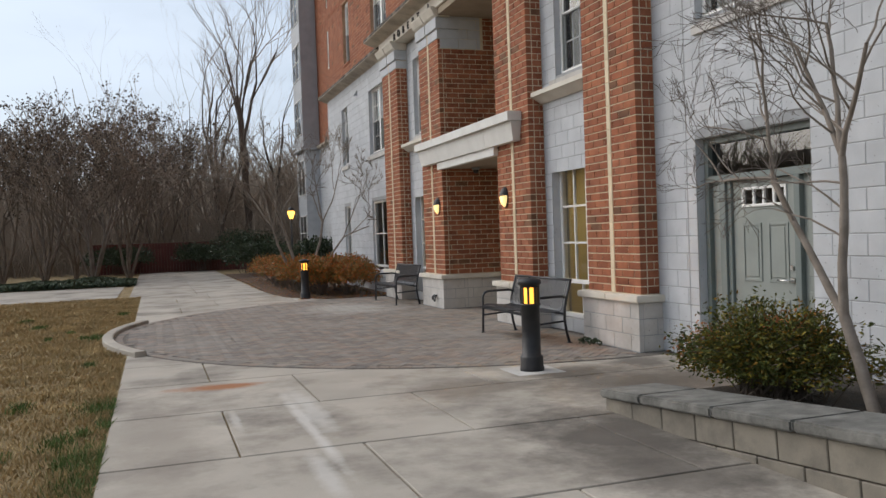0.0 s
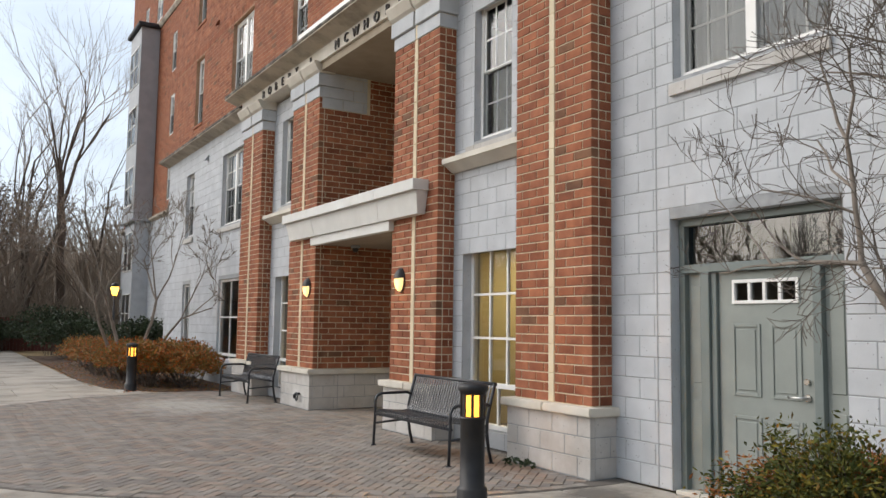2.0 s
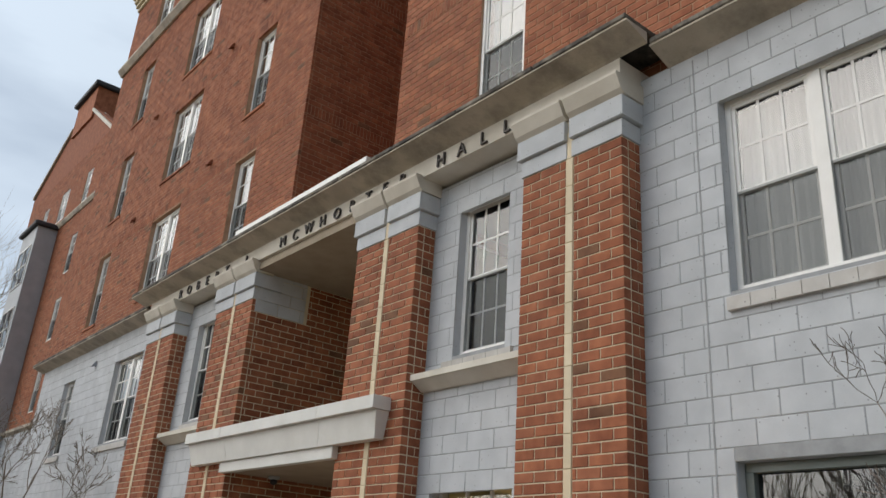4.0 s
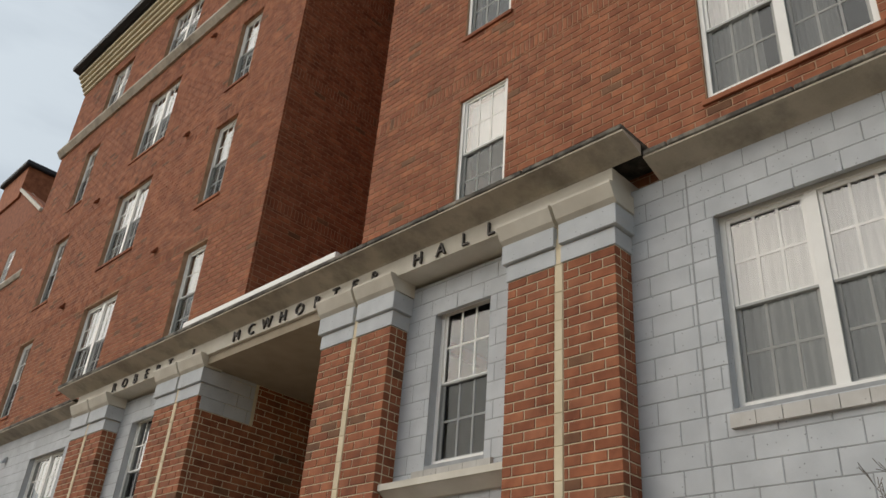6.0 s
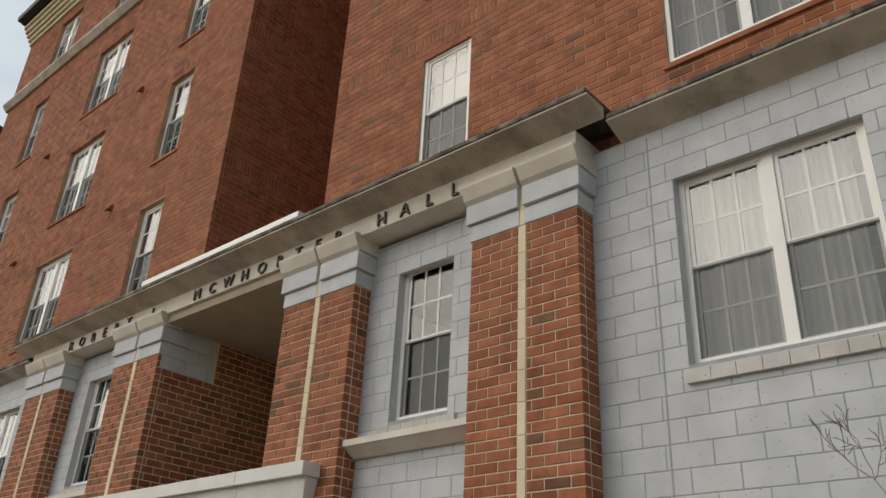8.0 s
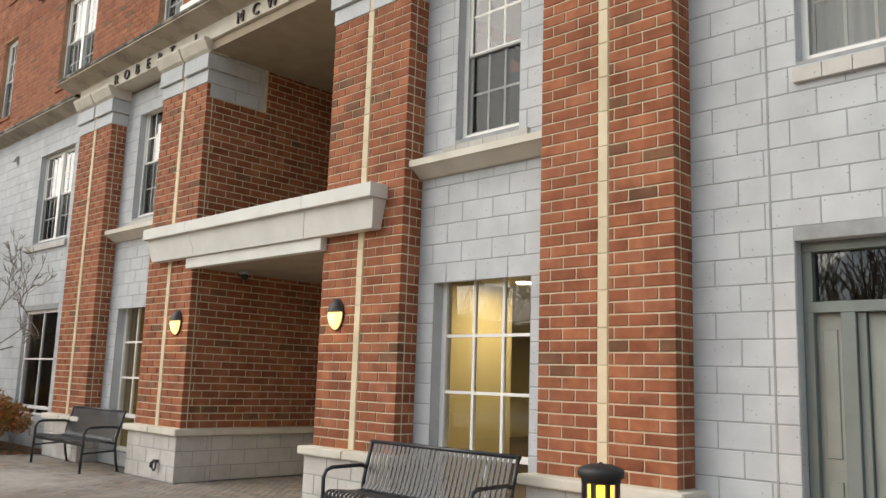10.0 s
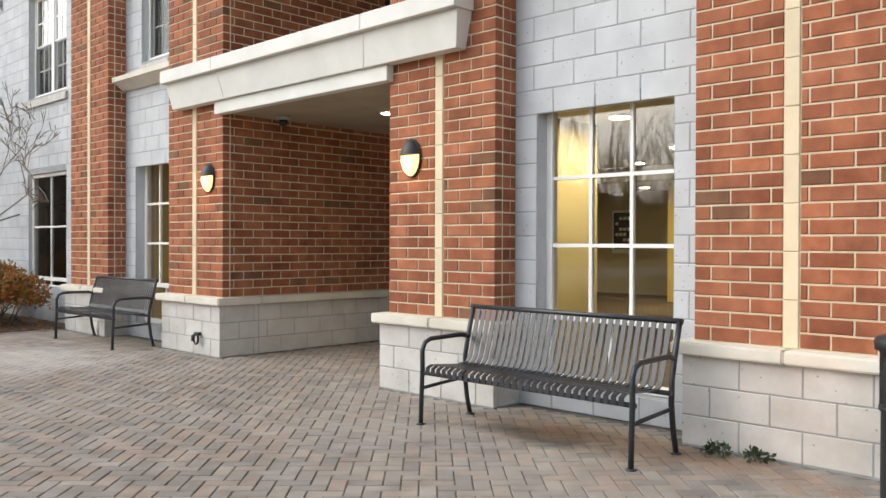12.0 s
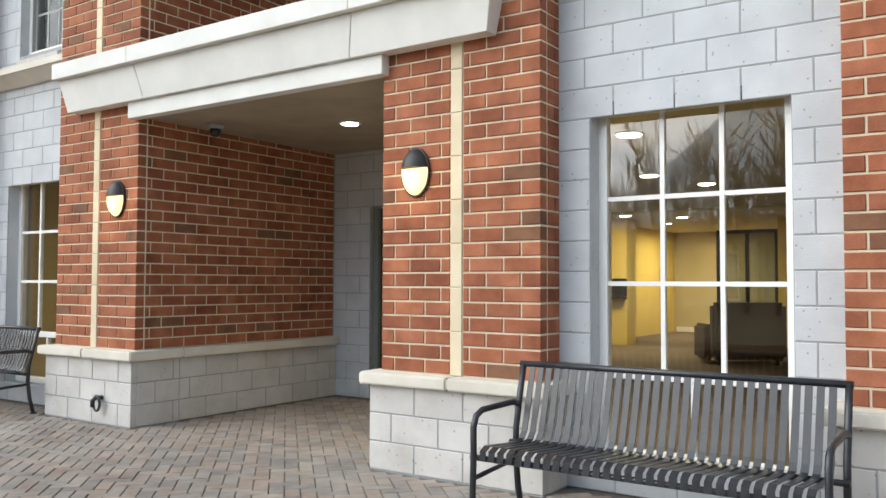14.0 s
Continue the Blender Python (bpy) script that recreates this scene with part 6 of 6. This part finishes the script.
# myrtle behind the planter wall: a leaning trunk that forks twice, with fine spreading twigs
def door_myrtle(base, seed):
    rnd = random.Random(seed)
    t = thing("tree", "bare multi-stemmed myrtle with grey peeling bark", "tree")
    out = []

    def run(p, d, length, r0, r1, segs=5, wob=0.07):
        pts, rad = [p.copy()], [r0]
        q, dd = p.copy(), Vector(d).normalized()
        for i in range(segs):
            dd = (dd + Vector((rnd.gauss(0, wob), rnd.gauss(0, wob), rnd.gauss(0, wob * 0.6)))).normalized()
            q = q + dd * (length / segs)
            pts.append(q.copy())
            rad.append(r0 + (r1 - r0) * (i + 1) / segs)
        out.append((0, pts, rad))
        return pts

    def twigs(p, d, length, r, levels=4):
        grow(rnd, out, p, Vector(d), length, r, 1, levels, 0.62, 0.02, 3, 0.17, 0.66, None, 4, False, 0.0024)

    trunk = run(Vector(base), (0.0, 0.29, 0.76), 0.80, 0.047, 0.04, 5, 0.03)
    west = run(trunk[-1], (0.0, 0.66, 1.0), 1.26, 0.032, 0.022, 6, 0.04)
    tall = run(trunk[-1], (0.0, 0.02, 1.0), 1.15, 0.036, 0.027, 6, 0.04)
    # the north limb throws one arm low across the door and one up
    arm = run(west[-1], (-0.1, 0.85, 0.06), 0.62, 0.016, 0.011, 5, 0.1)
    rise = run(west[-1], (0.0, 0.0, 1.0), 0.75, 0.018, 0.012, 5, 0.08)
    hook = run(arm[-1], (0.05, 0.45, 0.75), 0.45, 0.009, 0.006, 4, 0.12)
    for p, d, ln, r in ((arm[-1], (-0.1, 1, -0.08), 0.45, 0.008), (arm[3], (-0.2, 0.5, 0.5), 0.45, 0.008), (hook[-1], (0.0, 0.6, 0.6), 0.34, 0.005),
                        (rise[-1], (0, 0.5, 0.7), 0.55, 0.011), (rise[-1], (-0.3, -0.3, 0.8), 0.55, 0.011), (rise[3], (0.1, 0.8, 0.35), 0.6, 0.01),
                        (rise[2], (-0.3, 0.6, 0.3), 0.55, 0.009), (west[4], (-0.3, -0.2, 0.8), 0.6, 0.01), (west[5], (0.2, 0.5, 0.6), 0.5, 0.009)):
        twigs(p, d, ln, r)
    for d, ln in (((0.05, 0.5, 0.9), 0.95), ((-0.15, -0.4, 0.9), 0.9), ((0.1, 0.05, 1.0), 1.0)):
        top = run(tall[-1], d, ln, 0.022, 0.013, 5, 0.1)
        for k in range(5):
            a = rnd.uniform(0, 6.28)
            twigs(top[1 + k], (0.6 * math.cos(a), 0.35 + 0.7 * math.sin(a), 0.5), 0.58, 0.009)
    for k in (3, 4, 5):
        twigs(tall[k], (-0.2, 0.75, 0.4), 0.6, 0.009)
    tv, tf, cv, cf = tree_meshes(out, 1, 9)
    link_mesh("trunk", tv, tf, bark_mat, t, True)
    link_mesh("crown", cv, cf, twig_near_mat, t)
    return t


door_myrtle((4.72, 4.24, 0.1), 15)
# myrtle in the hedge
bare_tree("bare pale multi-stemmed myrtle rising from the hedge", (4.05, 24.4, 0.0),
          [((-0.8, 0.0, 1.0), 2.1, 0.055), ((-0.15, 0.2, 1.3), 2.2, 0.06), ((0.4, -0.1, 1.0), 2.2, 0.055), ((0.85, -0.35, 1.0), 2.1, 0.045)], 23, 5, bark_mat, bark_mat, 0.55, 0.06, 3, 0.12, 0.64, high=True, thin=0.006)


def foliage(rnd, n, centre, size, leaf, lump=0.25, flat=0.2):
    """Leaves as small bent diamonds, denser to the outside of a lumpy body."""
    vs, fs = [], []
    c = Vector(centre)
    while len(fs) < n * 2:
        d = Vector((rnd.gauss(0, 1), rnd.gauss(0, 1), rnd.gauss(0, 1))).normalized()
        if d.z < -0.35:
            continue
        bump = 1 + lump * noise.noise(d * 2.3 + c) + lump * 0.6 * noise.noise(d * 5.5 + c * 2)
        r = (rnd.random() ** 0.35) * bump
        p = c + Vector((d.x * size[0] * r, d.y * size[1] * r, d.z * size[2] * r))
        if p.z < 0.03:
            continue
        a = (d + Vector((rnd.gauss(0, 0.7), rnd.gauss(0, 0.7), rnd.gauss(0, 0.7)))).normalized()
        s = leaf * rnd.uniform(0.6, 1.3)
        b = a.orthogonal().normalized()
        b.rotate(Matrix.Rotation(rnd.uniform(0, 6.28), 3, a))
        nrm = a.cross(b)
        o = len(vs)
        vs += [tuple(p), tuple(p + a * s * 0.55 + b * s * 0.3 + nrm * s * 0.08), tuple(p + a * s), tuple(p + a * s * 0.55 - b * s * 0.3 + nrm * s * 0.08)]
        fs += [(o, o + 1, o + 2), (o, o + 2, o + 3)]
    return vs, fs


def shrub(label, centre, size, n, leaf, mat, seed, group="", lumps=5, stems=True, base_z=0.0):
    rnd = random.Random(seed)
    t = thing("shrub", label, "shrub", group)
    vs, fs = [], []
    for k in range(lumps):
        a = 2 * math.pi * k / lumps + rnd.random()
        f = 0.0 if lumps == 1 else 0.42
        cc = (centre[0] + size[0] * f * math.cos(a), centre[1] + size[1] * f * math.sin(a), centre[2] + size[2] * rnd.uniform(-0.12, 0.18))
        v, q = foliage(rnd, n // lumps, cc, tuple(s * (0.68 if lumps > 1 else 1) for s in size), leaf, 0.35)
        o = len(vs)
        vs += v
        fs += [tuple(i + o for i in f2) for f2 in q]
    link_mesh("leaves", vs, fs, mat, t)
    if stems:
        sv, sf = [], []
        for _ in range(22):
            d = Vector((rnd.gauss(0, 0.5), rnd.gauss(0, 0.5), 1)).normalized()
            p = Vector((centre[0] + rnd.gauss(0, size[0] * 0.15), centre[1] + rnd.gauss(0, size[1] * 0.15), base_z))
            limb(sv, sf, [p, p + d * size[2] * 0.9, p + d * size[2] * 1.5 + Vector((rnd.gauss(0, 0.1), rnd.gauss(0, 0.1), 0))], [0.012, 0.009, 0.004], 4)
        link_mesh("woody_base", sv, sf, bark_dark_mat, t)
    return t


def nandina(label, centre, size, seed, tips):
    """Upright canes that arch out and carry sprays of narrow leaves; the outer sprays in tips are rusty."""
    rnd = random.Random(seed)
    t = thing("shrub", label, "shrub", "nandina shrubs")
    sv, sf, lv, lf, rv, rf = [], [], [], [], [], []
    c = Vector(centre)
    for _ in range(330):
        d = Vector((rnd.gauss(0, 1), rnd.gauss(0, 1), abs(rnd.gauss(0.35, 0.7)))).normalized()
        reach = rnd.uniform(0.55, 1.12) * (1 + 0.28 * noise.noise(d * 2.1 + c * 3))
        end = c + Vector((d.x * size[0], d.y * size[1], d.z * size[2])) * reach
        root = Vector((c.x + rnd.gauss(0, 0.12), c.y + rnd.gauss(0, 0.14), 0.1))
        mid = root.lerp(end, 0.55) + Vector((0, 0, 0.12))
        limb(sv, sf, [root, mid, end], [0.006, 0.0045, 0.002], 3)
        rust = any((end - Vector(p)).length < r for p, r in tips) and rnd.random() < 0.75
        vs, fs = (rv, rf) if rust else (lv, lf)
        for _ in range(62):
            f = rnd.uniform(0.35, 1.0) ** 0.7
            p = (mid.lerp(end, (f - 0.35) / 0.65)) + Vector((rnd.gauss(0, 0.062), rnd.gauss(0, 0.062), rnd.gauss(0, 0.045)))
            if p.z < 0.12:
                continue
            a = (d * 0.7 + Vector((rnd.gauss(0, 0.7), rnd.gauss(0, 0.7), rnd.gauss(-0.15, 0.5)))).normalized()
            s = rnd.uniform(0.03, 0.058)
            b = a.orthogonal().normalized()
            b.rotate(Matrix.Rotation(rnd.uniform(0, 6.28), 3, a))
            n = a.cross(b)
            o = len(vs)
            vs += [tuple(p), tuple(p + a * s * 0.5 + b * s * 0.19 + n * s * 0.06), tuple(p + a * s), tuple(p + a * s * 0.5 - b * s * 0.19 + n * s * 0.06)]
            fs += [(o, o + 1, o + 2), (o, o + 2, o + 3)]
    link_mesh("woody_base", sv, sf, bark_dark_mat, t)
    link_mesh("leaves", lv, lf, leaf_mat, t)
    if rf:
        tagged(link_mesh("new_growth", rv, rf, leaf_tip_mat, t), "rusty red new leaves")
    return t


nandina("leafy nandina shrub, dark green with rusty red tips", (4.74, 5.3, 0.36), (0.66, 0.86, 0.56), 5, [((4.6, 6.15, 0.5), 0.4), ((4.6, 4.95, 0.9), 0.16)])
nandina("leafy nandina shrub, dark green with olive tips", (5.15, 3.5, 0.34), (0.55, 0.6, 0.45), 6, [((4.9, 3.9, 0.5), 0.3)])
for k, (x, y, sx, sy, sz) in enumerate(((4.25, 21.95, 0.6, 0.6, 0.52), (4.95, 21.65, 0.75, 0.75, 0.56), (4.1, 23.1, 0.8, 0.85, 0.55), (5.1, 23.4, 0.75, 0.9, 0.58), (4.0, 24.7, 0.75, 0.95, 0.56), (4.9, 25.6, 0.8, 1.0, 0.58), (3.85, 26.8, 0.7, 1.1, 0.55), (4.0, 29.0, 0.75, 1.2, 0.55), (4.2, 31.5, 0.8, 1.3, 0.55))):
    shrub("rounded clipped hedge shrub with rusty olive leaves", (x, y, 0.52), (sx * 1.08, sy * 1.05, sz * 1.15), 7500 if k < 5 else 4000, 0.06, leaf_rust_mat, 40 + k, "hedge shrubs", base_z=0.0)
for k, (x, y, s, h) in enumerate(((5.6, 30.2, 1.0, 1.0), (4.3, 37.0, 1.5, 0.95), (2.4, 46.6, 1.4, 0.95), (-1.7, 46.4, 1.6, 0.95), (4.3, 41, 1.6, 1.3))):
    shrub("dark evergreen shrub at the end of the path", (x, y, h * 0.8), (s, s, h), 5000, 0.11, leaf_green_mat, 70 + k, "evergreen shrubs", base_z=0.0)

# ivy along the path
rnd = random.Random(3)
vs, fs = [], []
for _ in range(26000):
    x, y = -0.75 - abs(rnd.gauss(0, 1)) * 0 - rnd.random() * 9, 33.3 + rnd.random() * 3.4
    h = 0.12 + 0.2 * max(0, noise.noise(Vector((x * 0.6, y * 0.6, 0))) + 0.3)
    p = Vector((x, y, h * rnd.random()))
    a = Vector((rnd.gauss(0, 1), rnd.gauss(0, 1), 0.5)).normalized() * 0.09
    b = a.orthogonal().normalized() * 0.06
    o = len(vs)
    vs += [tuple(p), tuple(p + a * 0.5 + b), tuple(p + a), tuple(p + a * 0.5 - b)]
    fs.append((o, o + 1, o + 2, o + 3))
tagged(link_mesh("ivy_bed", vs, fs, ivy_mat), "dark green ground ivy along the path", "ivy", kind="stuff")

# lawn blades by the walk
vs, fs = [], []
for _ in range(150000):
    f = rnd.random()
    x = GRASS_X - 0.02 - 7.5 * (rnd.random() ** 1.6)
    y = 1.5 + 24.6 * (rnd.random() ** 1.5)
    if math.hypot(x - DISC[0], y - DISC[1]) < DISC_R + 0.2:
        continue
    h = rnd.uniform(0.02, 0.06) * (1 + 0.7 * noise.noise(Vector((x * 2.2, y * 2.2, 4))))
    a = rnd.uniform(0, 6.28)
    w = 0.005 + 0.0008 * max(0, y - 4)
    dx, dy = math.cos(a) * w, math.sin(a) * w
    lx, ly = rnd.gauss(0, 0.025), rnd.gauss(0, 0.025)
    o = len(vs)
    vs += [(x - dx, y - dy, -0.036), (x + dx, y + dy, -0.036), (x + lx, y + ly, -0.036 + h)]
    fs.append((o, o + 1, o + 2))
tagged(link_mesh("grass", vs, fs, straw_mat), "dormant straw-coloured grass with green tufts", "grass", kind="stuff")
# green tufts in the dormant lawn
vs, fs = [], []
r4 = random.Random(31)
spots = [(-0.5, 8.4, 0.22), (-0.49, 6.35, 0.26), (-0.78, 7.1, 0.14), (-0.46, 7.6, 0.1), (-0.55, 5.6, 0.18), (-1.3, 8.8, 0.12), (-1.2, 6.6, 0.12)] + [(r4.uniform(-5, -0.6), r4.uniform(6, 20), r4.uniform(0.05, 0.14)) for _ in range(26)]
for cx, cy, r in spots:
    for _ in range(int(9000 * r * r) + 60):
        x, y = min(cx + r4.gauss(0, r * 0.5), GRASS_X - 0.01), cy + r4.gauss(0, r * 1.1)
        if math.hypot(x - DISC[0], y - DISC[1]) < DISC_R + 0.2:
            continue
        a, h = r4.uniform(0, 6.28), r4.uniform(0.03, 0.085)
        w = 0.004 + 0.0006 * max(0, y - 4)
        o = len(vs)
        vs += [(x - math.cos(a) * w, y - math.sin(a) * w, -0.036), (x + math.cos(a) * w, y + math.sin(a) * w, -0.036), (x + r4.gauss(0, 0.03), y + r4.gauss(0, 0.03), -0.036 + h)]
        fs.append((o, o + 1, o + 2))
tagged(link_mesh("grass_tufts", vs, fs, green_blade_mat), "green grass tufts in the straw-coloured lawn", "grass", kind="stuff")
# leaf litter on the mulch and by the plinths
vs, fs = [], []
for _ in range(2600):
    x, y = rnd.uniform(3.0, 5.9), rnd.uniform(20.4, 34)
    if x < 3.3 and y < 22.5:
        continue
    a = rnd.uniform(0, 6.28)
    s = rnd.uniform(0.03, 0.07)
    z = 0.02 + rnd.random() * 0.02
    o = len(vs)
    vs += [(x, y, z), (x + s * math.cos(a + 0.4), y + s * math.sin(a + 0.4), z + 0.01), (x + s * 1.5 * math.cos(a), y + s * 1.5 * math.sin(a), z), (x + s * math.cos(a - 0.4), y + s * math.sin(a - 0.4), z + 0.01)]
    fs.append((o, o + 1, o + 2, o + 3))
tagged(link_mesh("leaf_litter", vs, fs, leaf_rust_mat), "scattered brown leaf litter", "leaves", kind="stuff")
# two small weeds by the plinth
for x, y in ((5.45, 9.75), (5.47, 9.5)):
    v, q = foliage(rnd, 90, (x, y, 0.03), (0.07, 0.09, 0.05), 0.04)
    tagged(link_mesh("weed", v, q, leaf_green_mat), "small dark weed growing at the plinth", "weed", "weeds by the plinth")

# tall crape myrtles beyond the lawn
for k, (x, y) in enumerate(((-2.5, 38.4), (-4.6, 40.5), (-6.6, 42.5), (-1.1, 40.5), (-9.2, 40.5), (-3.6, 44.0), (-12.5, 41.0), (0.4, 50.0), (2.2, 53.0), (-1.6, 50.5))):
    r2 = random.Random(100 + k)
    stems = [((math.cos(a) * 0.26, math.sin(a) * 0.26, 1), r2.uniform(2.8, 3.4) + (0.7 if y > 47 else 0), 0.075) for a in [2 * math.pi * j / 5 + r2.random() for j in range(5)]]
    bare_tree("tall bare crape myrtle with dark seed heads", (x, y, -0.04), stems, 200 + k, 4, bark_mid_mat, twig_far_mat, 0.42, 0.03, 3, 0.1, 0.70, heads=0.5, head_mat=bark_dark_mat, group="crape myrtles", sides=6, thin=0.009)
# large trees behind
for k, (x, y, h, r) in enumerate(((5.4, 52, 6.8, 0.3), (4.2, 56, 6.2, 0.26), (8.0, 60, 6.0, 0.26), (-6, 62, 5.0, 0.24), (-14, 58, 5.2, 0.26), (1.5, 66, 5.0, 0.25), (-22, 60, 5.4, 0.26), (-30, 64, 5.2, 0.26), (10.5, 68, 5.6, 0.28), (3.4, 50, 3.6, 0.16), (-10, 52, 3.8, 0.17), (-18, 50, 3.8, 0.18))):
    bare_tree("tall bare hardwood tree in the woods", (x, y, -0.04), [((0.05, 0, 1), h, r)], 300 + k, 5 if k < 2 else 6, bark_dark_mat, twig_far_mat, 0.36 if k < 2 else 0.42, 0.06, 3 if k < 2 else 2, 0.09, 0.78 if k > 1 else 0.74, group="hardwood trees", sides=7)
# far woods: many bare saplings as one mass, to the north and across the lawn to the west
vs, fs = [], []
r3 = random.Random(77)
spots = [(r3.uniform(-80, 26), 50 + 45 * r3.random() ** 1.3) for _ in range(560)] + [(r3.uniform(-62, -26), r3.uniform(-45, 48)) for _ in range(230)]
for k, (x, y) in enumerate(spots):
    if x > 9:
        y += 14
    out = []
    grow(r3, out, Vector((x, y, -0.04)), Vector((r3.gauss(0, 0.08), r3.gauss(0, 0.08), 1)), r3.uniform(2.1, 3.4) + 0.022 * max(0, y - 50) + (1.2 if x < -26 and y < 49 else 0), r3.uniform(0.07, 0.15), 0, 3, 0.42, 0.05, 3, 0.1, 0.8, None, 3)
    for level, pts, rad in out:
        limb(vs, fs, pts, [max(q, 0.026) for q in rad], 3)
tagged(link_mesh("far_woods", vs, fs, twig_far_mat), "dense bare brown winter woods", "woods", kind="stuff")
# wooded rise closing the distance
bm = bmesh.new()
n = 90
cols = []
for i in range(n + 1):
    a = radians(60 + 190 * i / n)
    d = 118 + 10 * noise.noise(Vector((i * 0.2, 3, 0)))
    x, y = d * math.cos(a), 10 + d * math.sin(a)
    h = 10.0 + 4.0 * noise.noise(Vector((i * 0.13, 0, 5))) + 1.6 * noise.noise(Vector((i * 0.7, 0, 9)))
    cols.append([bm.verts.new((x * f, 10 + (y - 10) * f, z)) for f, z in ((0.82, -0.1), (0.9, h * 0.55), (1.0, h), (1.15, h * 1.1))])
for a, b in zip(cols, cols[1:]):
    for i in range(3):
        f = bm.faces.new((a[i], b[i], b[i + 1], a[i + 1]))
        f.smooth = True
bmesh.ops.recalc_face_normals(bm, faces=bm.faces[:])
tagged(mesh_object("backdrop", bm, twig_far_mat), "brown wooded hillside in the distance", "hillside", kind="structure")
# brushy undergrowth
vs, fs = [], []
for k in range(11000):
    x, y = r3.uniform(-60, 14), r3.uniform(48.5, 62)
    p = Vector((x, y, -0.04))
    d = Vector((r3.gauss(0, 0.4), r3.gauss(0, 0.4), 1)).normalized()
    ln = r3.uniform(1.0, 5.0)
    limb(vs, fs, [p, p + d * ln * 0.5, p + d * ln + Vector((r3.gauss(0, 0.4), r3.gauss(0, 0.4), 0))], [0.03, 0.022, 0.01], 3)
tagged(link_mesh("undergrowth", vs, fs, twig_far_mat), "tangled brown undergrowth at the wood edge", "undergrowth", kind="stuff")

# red fence at the end of the path
fence = thing("fence", "dark red board fence at the end of the path", "fence")
for k in range(62):
    x = -3.2 + k * 0.155
    ob = new("board", piece_mesh("board", 0.145, 0.03, 1.62, fence_mat))
    ob.parent = fence
    ob.matrix_basis = pose(x, 47.6, -0.03)
for z in (0.4, 1.3):
    part("rail", one_box(-3.2, 6.4, 47.63, 47.69, z, z + 0.09), fence_mat, fence)

# lantern on a post by the path
ln = thing("street_lamp", "small amber lantern on a dark post", "street lamp", at=pose(5.2, 33.0, -0.03))
bm = bmesh.new()
tube(bm, [(0, 0, 0), (0, 0, 2.4)], 0.04, 10)
part("pole", bm, bollard_mat, ln)
bm = bmesh.new()
lathe(bm, [(0.07, 2.4), (0.14, 2.62), (0.13, 2.7)], 8)
part("lantern", bm, lantern_glow, ln, "glowing amber lantern glass")
bm = bmesh.new()
lathe(bm, [(0.17, 2.7), (0.1, 2.8), (0.02, 2.86)], 8)
part("lid", bm, bollard_mat, ln)
